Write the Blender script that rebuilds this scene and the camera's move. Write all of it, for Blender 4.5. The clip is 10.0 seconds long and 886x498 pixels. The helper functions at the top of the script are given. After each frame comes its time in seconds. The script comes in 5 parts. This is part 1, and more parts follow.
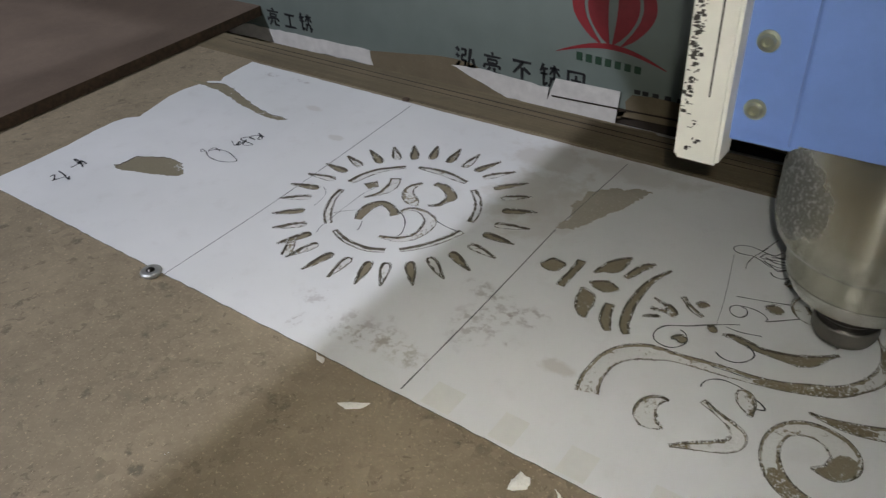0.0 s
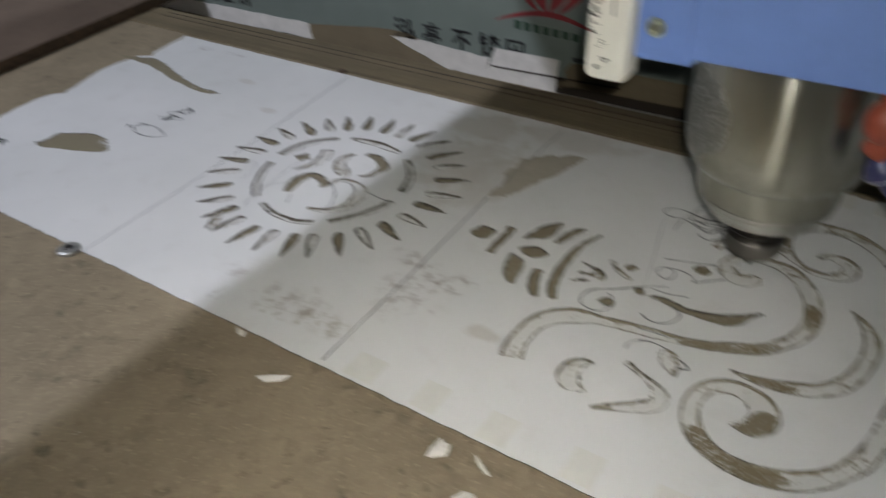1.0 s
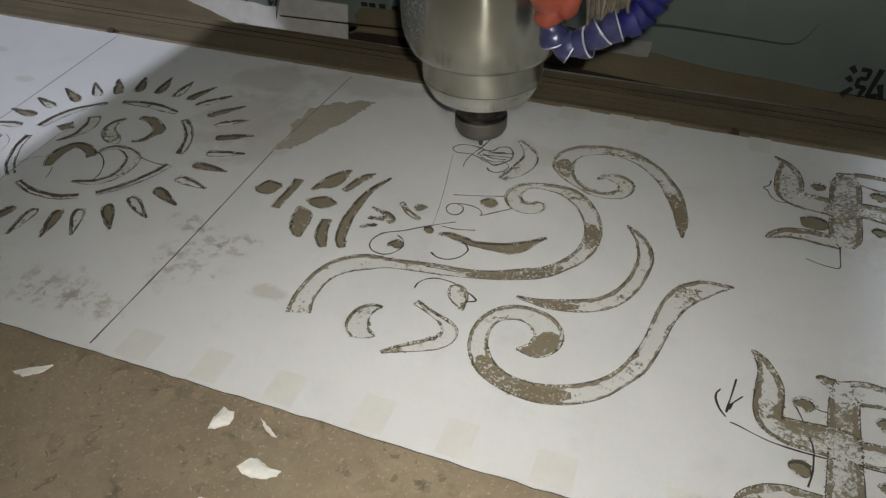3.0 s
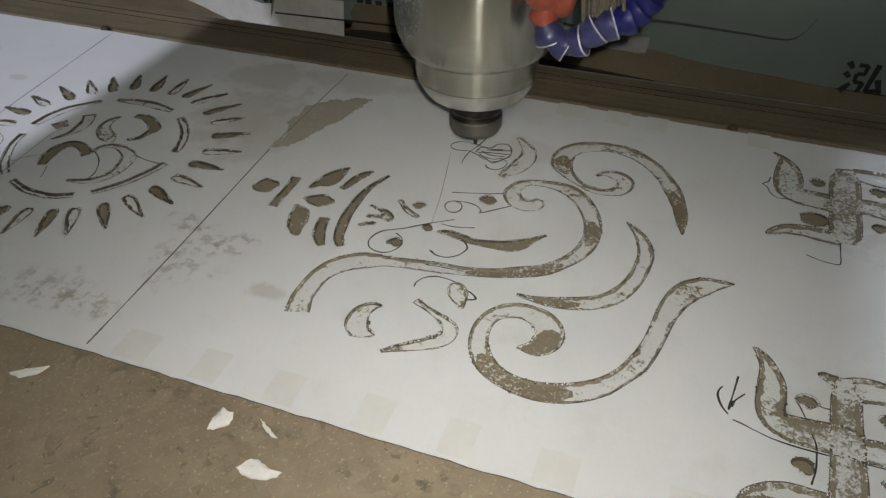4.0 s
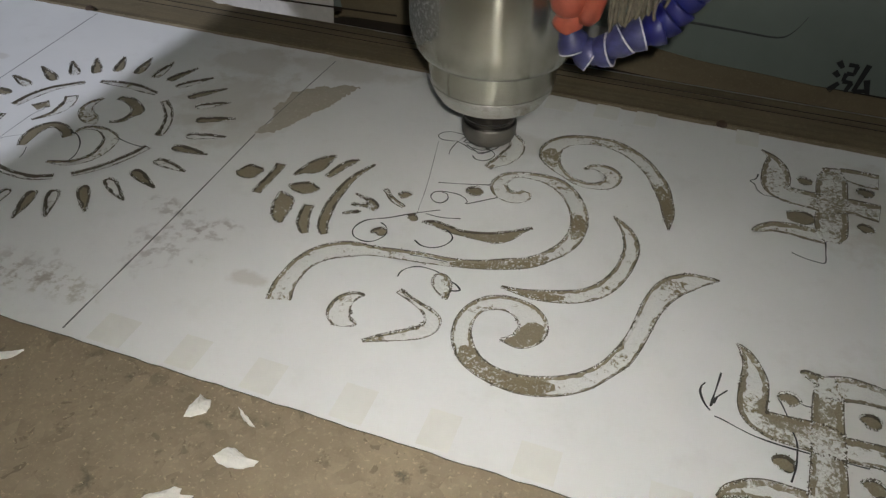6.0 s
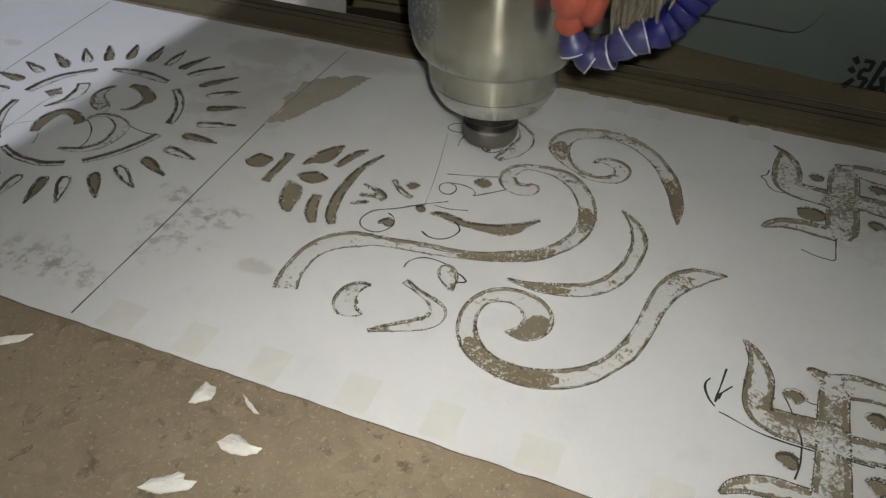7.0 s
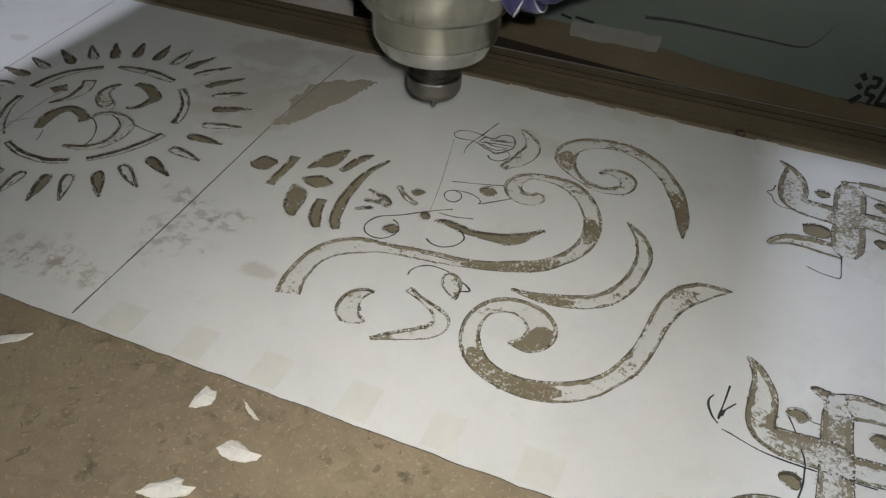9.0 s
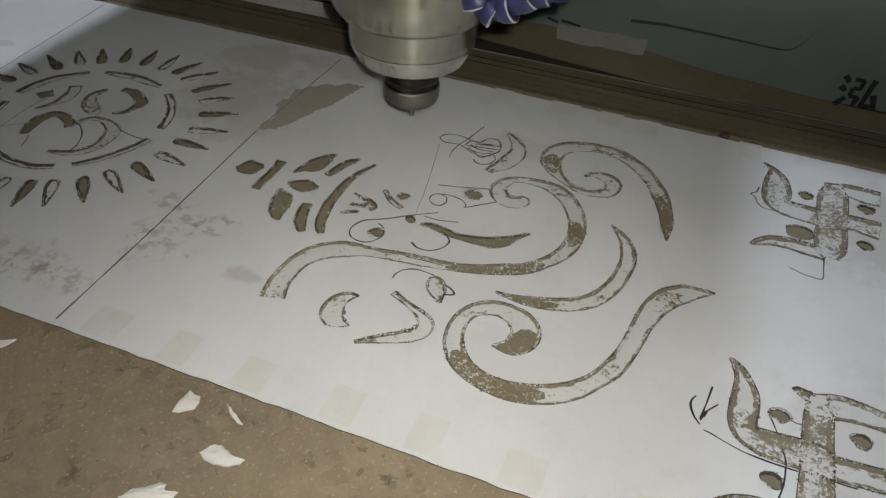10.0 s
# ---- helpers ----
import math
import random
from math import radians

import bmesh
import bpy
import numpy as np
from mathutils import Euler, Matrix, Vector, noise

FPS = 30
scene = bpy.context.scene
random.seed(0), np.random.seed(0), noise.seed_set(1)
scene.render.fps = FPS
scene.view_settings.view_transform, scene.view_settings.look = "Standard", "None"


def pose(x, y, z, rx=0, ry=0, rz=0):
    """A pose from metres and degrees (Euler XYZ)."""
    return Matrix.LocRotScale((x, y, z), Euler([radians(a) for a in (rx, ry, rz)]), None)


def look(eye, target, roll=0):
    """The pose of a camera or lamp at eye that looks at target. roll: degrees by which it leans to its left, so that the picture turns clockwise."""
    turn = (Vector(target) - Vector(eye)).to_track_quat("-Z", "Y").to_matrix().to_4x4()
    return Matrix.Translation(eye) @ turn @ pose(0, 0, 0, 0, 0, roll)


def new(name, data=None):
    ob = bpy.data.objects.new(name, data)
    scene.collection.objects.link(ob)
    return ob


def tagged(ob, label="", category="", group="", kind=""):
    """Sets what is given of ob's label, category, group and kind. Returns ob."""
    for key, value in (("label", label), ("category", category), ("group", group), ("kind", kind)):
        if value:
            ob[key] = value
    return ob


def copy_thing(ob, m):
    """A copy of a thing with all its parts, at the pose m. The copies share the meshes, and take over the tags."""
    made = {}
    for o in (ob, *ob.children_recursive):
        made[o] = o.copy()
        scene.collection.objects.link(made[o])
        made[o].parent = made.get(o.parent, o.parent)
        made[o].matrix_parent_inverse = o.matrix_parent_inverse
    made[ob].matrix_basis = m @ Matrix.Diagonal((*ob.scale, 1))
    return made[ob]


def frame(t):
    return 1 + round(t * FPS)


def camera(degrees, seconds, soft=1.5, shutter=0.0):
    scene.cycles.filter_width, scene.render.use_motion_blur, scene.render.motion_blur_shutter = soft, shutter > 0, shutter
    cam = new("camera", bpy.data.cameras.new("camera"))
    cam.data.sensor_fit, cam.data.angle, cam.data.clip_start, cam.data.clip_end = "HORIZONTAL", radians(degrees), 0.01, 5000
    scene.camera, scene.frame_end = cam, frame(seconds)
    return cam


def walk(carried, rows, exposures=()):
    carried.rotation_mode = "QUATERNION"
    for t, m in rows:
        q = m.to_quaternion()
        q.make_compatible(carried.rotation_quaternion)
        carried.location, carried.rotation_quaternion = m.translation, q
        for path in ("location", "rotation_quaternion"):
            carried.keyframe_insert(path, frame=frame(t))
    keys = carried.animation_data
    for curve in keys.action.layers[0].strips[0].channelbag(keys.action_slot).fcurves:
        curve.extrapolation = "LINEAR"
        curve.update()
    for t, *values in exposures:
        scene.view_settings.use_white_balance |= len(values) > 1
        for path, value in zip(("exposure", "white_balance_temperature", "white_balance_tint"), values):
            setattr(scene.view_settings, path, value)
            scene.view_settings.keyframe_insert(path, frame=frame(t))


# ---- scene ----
cam = camera(60.9, 10.0, soft=1.3, shutter=0.6)
PATH = [
    (0, (0.2, -0.211, 0.29), (-0.812, 1.088, -0.845), -3.3),
    (0.5, (0.195, -0.211, 0.284), (-0.842, 1.072, -0.846), -3.0),
    (0.7, (0.2, -0.209, 0.276), (-0.807, 1.095, -0.858), -2.2),
    (1, (0.219, -0.195, 0.276), (-0.711, 1.13, -0.899), -3.0),
    (1.3, (0.237, -0.182, 0.264), (-0.511, 1.162, -1.014), -2.3),
    (1.5, (0.239, -0.18, 0.265), (-0.437, 1.182, -1.035), -1.6),
    (2, (0.249, -0.175, 0.266), (-0.344, 1.244, -1.013), -0.8),
    (2.5, (0.249, -0.172, 0.263), (-0.317, 1.267, -1.005), -0.8),
    (4, (0.245, -0.17, 0.259), (-0.298, 1.273, -1.015), -0.9),
    (4.5, (0.245, -0.168, 0.259), (-0.259, 1.266, -1.04), 0.1),
    (5, (0.244, -0.169, 0.258), (-0.251, 1.265, -1.046), 0.6),
    (6.5, (0.247, -0.167, 0.255), (-0.27, 1.277, -1.028), 1.4),
    (7, (0.248, -0.167, 0.255), (-0.284, 1.254, -1.049), 1.2),
    (7.5, (0.246, -0.167, 0.254), (-0.278, 1.246, -1.061), 1.7),
    (8, (0.245, -0.166, 0.255), (-0.284, 1.248, -1.057), 2.1),
    (8.5, (0.244, -0.165, 0.255), (-0.284, 1.258, -1.047), 2.6),
    (9, (0.244, -0.165, 0.256), (-0.286, 1.261, -1.043), 2.7),
    (9.5, (0.247, -0.164, 0.257), (-0.276, 1.268, -1.037), 2.9),
    (10, (0.249, -0.164, 0.257), (-0.27, 1.273, -1.035), 2.7),
]
walk(cam, [(t, look(eye, target, roll)) for t, eye, target, roll in PATH], [(0, 0.0), (5, 0.0), (7, -0.05), (9.4, -0.05), (10, -0.13)])

# ---- light ----
world = bpy.data.worlds.new("workshop_air")
world.use_nodes = True
world.node_tree.nodes["Background"].inputs[0].default_value = (0.5, 0.53, 0.6, 1)
world.node_tree.nodes["Background"].inputs[1].default_value = 0.1
scene.world = world


def lamp(name, kind, place, target, power, color, size):
    data = bpy.data.lights.new(name, kind)
    data.energy, data.color = power, color
    if kind == "AREA":
        data.shape, data.size = "DISK", size
    else:
        data.shadow_soft_size = size
    ob = new(name, data)
    ob.matrix_world = look(place, target)
    return ob


# the workshop's two cold ceiling bulbs, before the table and behind the panel
BULBS = ((-0.90, -1.15, 1.5), (0.0, 0.60, 1.5))
lamp("ceiling_bulb", "AREA", BULBS[0], (-0.1, 0.25, 0), 26, (0.82, 0.86, 1.0), 0.04)
lamp("ceiling_bulb", "AREA", BULBS[1], (0.2, 0.2, 0), 9, (0.78, 0.85, 1.0), 0.06)
scene.view_settings.exposure = 0.0

# ---- materials ----
def material(name, rough=0.6, metal=0.0):
    m = bpy.data.materials.new(name)
    m.use_nodes = True
    b = m.node_tree.nodes["Principled BSDF"]
    b.inputs["Roughness"].default_value, b.inputs["Metallic"].default_value = rough, metal
    return m, m.node_tree.nodes, m.node_tree.links, b


def coords(n, l, scale=(1, 1, 1)):
    c, mp = n.new("ShaderNodeTexCoord"), n.new("ShaderNodeMapping")
    mp.inputs["Scale"].default_value = scale
    l.new(c.outputs["Object"], mp.inputs["Vector"])
    return mp.outputs["Vector"]


def noise_of(n, l, vec, scale, detail=5.0, rough=0.6, warp=0.0):
    t = n.new("ShaderNodeTexNoise")
    t.inputs["Scale"].default_value, t.inputs["Detail"].default_value = scale, detail
    t.inputs["Roughness"].default_value, t.inputs["Distortion"].default_value = rough, warp
    l.new(vec, t.inputs["Vector"])
    return t.outputs["Fac"]


def ramp(n, l, fac, stops):
    r = n.new("ShaderNodeValToRGB")
    e = r.color_ramp.elements
    while len(e) < len(stops):
        e.new(0.5)
    for k, (p, c) in zip(e, stops):
        k.position = p
        k.color = (c, c, c, 1) if isinstance(c, (int, float)) else (*c, 1)
    l.new(fac, r.inputs["Fac"])
    return r.outputs["Color"]


def mix(n, l, fac, a, b, how="MIX"):
    m = n.new("ShaderNodeMix")
    m.data_type, m.blend_type = "RGBA", how
    for sock, v in ((m.inputs[0], fac), (m.inputs[6], a), (m.inputs[7], b)):
        if isinstance(v, tuple):
            sock.default_value = (*v, 1)
        elif isinstance(v, (int, float)):
            sock.default_value = v
        else:
            l.new(v, sock)
    return m.outputs[2]


def math_node(n, l, op, a, b=0.0):
    m = n.new("ShaderNodeMath")
    m.operation = op
    for sock, v in zip(m.inputs, (a, b)):
        if isinstance(v, (int, float)):
            sock.default_value = v
        else:
            l.new(v, sock)
    return m.outputs[0]


def bump(n, l, b, height, strength, distance=0.001):
    k = n.new("ShaderNodeBump")
    k.inputs["Strength"].default_value, k.inputs["Distance"].default_value = strength, distance
    l.new(height, k.inputs["Height"])
    l.new(k.outputs["Normal"], b.inputs["Normal"])


def spot_mask(n, l, vec, centre, radius, wobble):
    """1 inside a ragged blotch round centre, 0 outside; radius in metres along x and y."""
    mp = n.new("ShaderNodeMapping")
    mp.vector_type = "POINT"
    mp.inputs["Scale"].default_value = (1 / radius[0], 1 / radius[1], 1)
    mp.inputs["Location"].default_value = (-centre[0] / radius[0], -centre[1] / radius[1], 0)
    l.new(vec, mp.inputs["Vector"])
    d = n.new("ShaderNodeVectorMath")
    d.operation = "LENGTH"
    l.new(mp.outputs["Vector"], d.inputs[0])
    s = math_node(n, l, "ADD", d.outputs["Value"], math_node(n, l, "MULTIPLY", math_node(n, l, "SUBTRACT", wobble, 0.5), 2.2))
    return ramp(n, l, s, [(0.55, 1.0), (1.0, 0.0)])


def plain(name, color, rough=0.6, metal=0.0, vary=0.15, scale=120.0, bumpy=0.2):
    m, n, l, b = material(name, rough, metal)
    v = coords(n, l)
    f = noise_of(n, l, v, scale)
    g = noise_of(n, l, v, scale / 9)
    lo = tuple(c * (1 - vary) for c in color)
    hi = tuple(min(1, c * (1 + vary)) for c in color)
    c = mix(n, l, ramp(n, l, f, [(0.3, 0.0), (0.7, 1.0)]), lo, hi)
    c = mix(n, l, ramp(n, l, g, [(0.35, 0.0), (0.75, 0.5)]), c, tuple(x * (1 - 1.5 * vary) for x in color))
    l.new(c, b.inputs["Base Color"])
    bump(n, l, b, f, bumpy, 0.0004)
    return m


def sheet_material():
    """White laminate with dust smears, brown glue stains and fine scratches."""
    m, n, l, b = material("white_laminate", 0.42)
    v = coords(n, l)
    fine, mid, big = noise_of(n, l, v, 300), noise_of(n, l, v, 45, 6, 0.65), noise_of(n, l, v, 7, 3)
    c = mix(n, l, ramp(n, l, big, [(0.35, 0.0), (0.7, 1.0)]), (0.80, 0.80, 0.79), (0.73, 0.735, 0.72))
    c = mix(n, l, math_node(n, l, "MULTIPLY", ramp(n, l, mid, [(0.55, 0.0), (0.8, 1.0)]), 0.18), c, (0.45, 0.42, 0.36))
    tan, grey, faint = (0.36, 0.32, 0.23), (0.33, 0.285, 0.255), (0.56, 0.525, 0.47)
    for centre, radius, col, amount in (((0.005, 0.285), (0.06, 0.020), faint, 0.5), ((-0.02, 0.20), (0.03, 0.05), faint, 0.45), ((0.004, 0.075), (0.018, 0.030), grey, 0.5),
                                        ((-0.030, 0.024), (0.036, 0.013), tan, 0.62),
                                        ((0.028, 0.090), (0.016, 0.012), grey, 0.6), ((-0.012, 0.098), (0.014, 0.010), grey, 0.5), ((-0.05, 0.03), (0.03, 0.016), grey, 0.5), ((0.150, 0.232), (0.03, 0.02), faint, 0.35), ((0.062, 0.062), (0.012, 0.006), faint, 0.6), ((0.030, 0.066), (0.008, 0.006), grey, 0.55),
                                        ((-0.045, 0.215), (0.035, 0.05), faint, 0.6), ((-0.06, 0.27), (0.04, 0.03), faint, 0.6),
                                        ((0.385, 0.235), (0.06, 0.055), faint, 0.7), ((0.36, 0.07), (0.05, 0.05), faint, 0.35),
                                        ((-0.40, 0.285), (0.014, 0.006), grey, 0.5), ((-0.365, 0.288), (0.018, 0.004), grey, 0.45),
                                        ((-0.10, 0.035), (0.014, 0.008), grey, 0.4), ((-0.09, 0.012), (0.005, 0.011), grey, 0.75),
                                        ((-0.30, 0.245), (0.012, 0.005), faint, 0.5), ((-0.24, 0.21), (0.01, 0.005), faint, 0.5)):
        k = spot_mask(n, l, v, centre, radius, mid)
        if col is not faint:
            k = math_node(n, l, "MULTIPLY", k, ramp(n, l, noise_of(n, l, v, 130, 6, 0.62), [(0.48, 0.05), (0.60, 1.0)]))
        c = mix(n, l, math_node(n, l, "MULTIPLY", k, amount), c, col)
    specks = ramp(n, l, noise_of(n, l, v, 420, 2), [(0.70, 0.0), (0.74, 1.0)])
    patch = ramp(n, l, noise_of(n, l, v, 16, 3), [(0.5, 0.0), (0.7, 1.0)])
    c = mix(n, l, math_node(n, l, "MULTIPLY", math_node(n, l, "MULTIPLY", specks, patch), 0.5), c, (0.25, 0.22, 0.18))
    l.new(c, b.inputs["Base Color"])
    l.new(ramp(n, l, mid, [(0.3, 0.36), (0.75, 0.6)]), b.inputs["Roughness"])
    bump(n, l, b, fine, 0.06, 0.0004)
    return m


def residue_material(name, lo, hi, brown=(0.22, 0.182, 0.105), grain=380, drift=1.1):
    """The floor of a cut: brown core dust with crumbs of white laminate left in it."""
    m, n, l, b = material(name, 0.85)
    v = coords(n, l)
    a, f, g = noise_of(n, l, v, grain, 5, 0.7, 0.5), noise_of(n, l, v, 1400, 4), noise_of(n, l, v, 34, 3)
    k = math_node(n, l, "ADD", a, math_node(n, l, "MULTIPLY", math_node(n, l, "SUBTRACT", g, 0.5), drift))
    dust = mix(n, l, f, tuple(x * 0.6 for x in brown), tuple(min(1, x * 1.5) for x in brown))
    white = mix(n, l, f, (0.66, 0.655, 0.62), (0.82, 0.82, 0.80))
    l.new(mix(n, l, ramp(n, l, k, [(lo, 0.0), (hi, 1.0)]), dust, white), b.inputs["Base Color"])
    bump(n, l, b, math_node(n, l, "ADD", a, math_node(n, l, "MULTIPLY", f, 0.5)), 0.8, 0.0012)
    return m


def board_material(name, base, streak=0.35, along=(1, 1, 1), chips=0.5):
    """Worn fibreboard: fine fibres, scuffs, pits and dark blotches."""
    m, n, l, b = material(name, 0.75)
    v, w = coords(n, l), coords(n, l, along)
    fine, mid, big = noise_of(n, l, v, 420, 4), noise_of(n, l, v, 60, 6, 0.65), noise_of(n, l, v, 9, 4, 0.6, 0.4)
    grain = noise_of(n, l, w, 70, 6, 0.7)
    c = mix(n, l, ramp(n, l, big, [(0.3, 0.0), (0.7, 1.0)]), tuple(x * 0.8 for x in base), tuple(min(1, x * 1.15) for x in base))
    c = mix(n, l, math_node(n, l, "MULTIPLY", ramp(n, l, grain, [(0.45, 0.0), (0.7, 1.0)]), streak), c, tuple(x * 0.45 for x in base))
    c = mix(n, l, math_node(n, l, "MULTIPLY", ramp(n, l, mid, [(0.60, 0.0), (0.68, 1.0)]), chips), c, tuple(x * 0.5 for x in base))
    c = mix(n, l, math_node(n, l, "MULTIPLY", ramp(n, l, fine, [(0.55, 0.0), (0.75, 1.0)]), 0.35), c, tuple(min(1, x * 1.7) for x in base))
    vor = n.new("ShaderNodeTexVoronoi")
    vor.inputs["Scale"].default_value = 150
    l.new(v, vor.inputs["Vector"])
    flake = math_node(n, l, "MULTIPLY", ramp(n, l, noise_of(n, l, v, 55, 3), [(0.50, 0.0), (0.64, 1.0)]), 0.33 * chips)
    c = mix(n, l, flake, c, ramp(n, l, vor.outputs["Color"], [(0.25, tuple(x * 0.45 for x in base)), (0.75, tuple(min(1, x * 1.35) for x in base))]))
    pits = ramp(n, l, noise_of(n, l, v, 130, 3, 0.5, 1.0), [(0.66, 0.0), (0.70, 1.0)])
    c = mix(n, l, math_node(n, l, "MULTIPLY", pits, 0.7 * chips), c, tuple(x * 0.55 for x in base))
    bits = ramp(n, l, noise_of(n, l, v, 520, 3, 0.5, 0.4), [(0.62, 0.0), (0.70, 1.0)])
    c = mix(n, l, math_node(n, l, "MULTIPLY", bits, 0.55 * chips), c, tuple(min(1, x * 1.9) for x in base))
    l.new(c, b.inputs["Base Color"])
    h = math_node(n, l, "ADD", math_node(n, l, "MULTIPLY", mid, 1.0), math_node(n, l, "MULTIPLY", grain, 0.6))
    bump(n, l, b, h, 0.5, 0.0012)
    return m


def steel_material(name, color, rough, around=(1, 1, 90), grime=0.4, spots=0.0, brushed=0.0, metal=1.0, scuff=None):
    """Turned steel with fine lathe lines and oily, dusty patches."""
    m, n, l, b = material(name, rough, metal)
    v, w = coords(n, l), coords(n, l, around)
    if brushed:
        tan = n.new("ShaderNodeTangent")
        tan.direction_type, tan.axis = "RADIAL", "Z"
        l.new(tan.outputs["Tangent"], b.inputs["Tangent"])
        b.inputs["Anisotropic"].default_value, b.inputs["Anisotropic Rotation"].default_value = brushed, 0.25
    line, mid, big = noise_of(n, l, w, 30, 4), noise_of(n, l, v, 60, 6, 0.7), noise_of(n, l, v, 14, 3)
    k = math_node(n, l, "MULTIPLY", ramp(n, l, math_node(n, l, "ADD", math_node(n, l, "MULTIPLY", mid, 0.5), math_node(n, l, "MULTIPLY", big, 0.5)), [(0.48, 0.0), (0.62, 1.0)]), grime)
    c = mix(n, l, line, tuple(x * 0.85 for x in color), color)
    c = mix(n, l, k, c, (0.30, 0.28, 0.24))
    r = math_node(n, l, "ADD", rough, math_node(n, l, "MULTIPLY", k, 0.015 if brushed else 0.3))
    if scuff:
        d = n.new("ShaderNodeVectorMath")
        d.operation = "DISTANCE"
        l.new(v, d.inputs[0])
        d.inputs[1].default_value = scuff[0]
        near = math_node(n, l, "ADD", math_node(n, l, "DIVIDE", d.outputs["Value"], scuff[1]), math_node(n, l, "MULTIPLY", math_node(n, l, "SUBTRACT", mid, 0.5), 1.6))
        near = ramp(n, l, near, [(0.55, 1.0), (1.15, 0.0)])
        fleck = ramp(n, l, noise_of(n, l, v, 520, 3, 0.6), [(0.50, 0.0), (0.62, 1.0)])
        c = mix(n, l, math_node(n, l, "MULTIPLY", near, 0.55), c, (0.36, 0.355, 0.32))
        c = mix(n, l, math_node(n, l, "MULTIPLY", near, fleck), c, (0.72, 0.72, 0.68))
        r = math_node(n, l, "ADD", r, math_node(n, l, "MULTIPLY", near, 0.25))
    l.new(c, b.inputs["Base Color"])
    l.new(math_node(n, l, "ADD", r, math_node(n, l, "MULTIPLY", line, 0.01 if brushed else 0.08)), b.inputs["Roughness"])
    bump(n, l, b, math_node(n, l, "ADD", line, math_node(n, l, "MULTIPLY", mid, spots)), 0.05, 0.0004)
    return m


LAMINATE = sheet_material()
RESIDUE = residue_material("cut_residue", 0.31, 0.40)
CORE = residue_material("brown_core", 0.68, 0.79, (0.245, 0.21, 0.138))
DARK_DUST = residue_material("dark_dust", 0.80, 0.92, (0.095, 0.081, 0.056))
GREY_DUST = residue_material("grey_dust", 0.57, 0.72, (0.25, 0.215, 0.145))
BURR = residue_material("white_burr", 0.20, 0.34)
CORE_PATCHY = residue_material("patchy_core", 0.50, 0.60, (0.23, 0.19, 0.115), 620, 0.6)
KNOT_DUST = residue_material("knot_dust", 0.41, 0.53, (0.27, 0.235, 0.165), 520, 0.7)
WALL_OF_CUT = plain("cut_wall", (0.16, 0.14, 0.11), 0.85, 0, 0.5, 400)
BED_WOOD = board_material("bed_board", (0.285, 0.23, 0.152), 0.3, (1, 1, 1), 1.0)
RAIL_WOOD = board_material("rail_board", (0.185, 0.146, 0.086), 0.75, (0.03, 1, 1), 0.3)
# near-black: the gap's shade as colour, and the dark groove and label lines
GAP_SHADE_AND_LINES = board_material("gap_shade_and_lines", (0.025, 0.017, 0.010), 0.5, (0.06, 1, 1), 0.3)
LOOSE_WOOD = board_material("loose_board", (0.145, 0.103, 0.074), 0.15, (1, 1, 1), 0.15)
EDGE_WOOD = plain("board_edge", (0.085, 0.055, 0.035), 0.8, 0, 0.4, 200)
FILM = plain("panel_film", (0.178, 0.212, 0.192), 0.38, 0.1, 0.06, 30, 0.05)
FILM_WHITE = plain("white_film", (0.62, 0.60, 0.57), 0.55, 0, 0.12, 90)
INK = plain("black_ink", (0.02, 0.02, 0.022), 0.5, 0, 0.2)
RED = plain("red_ink", (0.24, 0.018, 0.024), 0.45, 0, 0.1)
GREEN = plain("green_ink", (0.02, 0.055, 0.03), 0.5, 0, 0.1)
PENCIL = plain("pencil_line", (0.16, 0.155, 0.16), 0.6, 0, 0.3)
BLUE = plain("blue_paint", (0.150, 0.245, 0.55), 0.42, 0, 0.07, 40, 0.05)
WHITE_TRIM = plain("white_trim", (0.70, 0.69, 0.62), 0.55, 0, 0.06, 60)
GRIME = plain("black_grime", (0.04, 0.035, 0.03), 0.8, 0, 0.4)
STEEL = steel_material("spindle_steel", (0.45, 0.445, 0.375), 0.195, grime=0.55, brushed=1.0, metal=0.92, scuff=((-0.036, -0.032, 0.092), 0.026))
BRIGHT = steel_material("bright_steel", (0.62, 0.61, 0.56), 0.21, grime=0.3, brushed=0.95, metal=0.92)
NUT_STEEL = steel_material("blackened_steel", (0.055, 0.05, 0.045), 0.3, grime=0.25)
NUT_GREY = steel_material("dusty_steel", (0.20, 0.19, 0.17), 0.45, grime=0.6)
BRASS = plain("zinc_bolt", (0.50, 0.52, 0.40), 0.35, 0.9, 0.2)
HOSE_BLUE = plain("hose_blue", (0.010, 0.012, 0.115), 0.42, 0, 0.3, 90)
HOSE_CLEAR = plain("hose_dusty", (0.045, 0.048, 0.135), 0.35, 0, 0.4, 200)
HOSE_RIM = plain("hose_rim", (0.55, 0.54, 0.58), 0.4, 0, 0.1)
ORANGE = plain("hose_orange", (0.34, 0.075, 0.042), 0.42, 0, 0.3)
CORD = plain("frayed_cord", (0.16, 0.14, 0.10), 0.9, 0, 0.35, 300)
TAPE = plain("yellowed_tape", (0.745, 0.74, 0.695), 0.5, 0, 0.05, 60)
CHIP = plain("laminate_chip", (0.80, 0.78, 0.73), 0.7, 0, 0.10, 300)
PLASTER = plain("plaster", (0.42, 0.42, 0.40), 0.9, 0, 0.08, 12)
CONCRETE = plain("concrete", (0.25, 0.245, 0.235), 0.9, 0, 0.15, 14)
GANTRY_PAINT = plain("gantry_paint", (0.36, 0.36, 0.35), 0.5, 0, 0.06, 20)
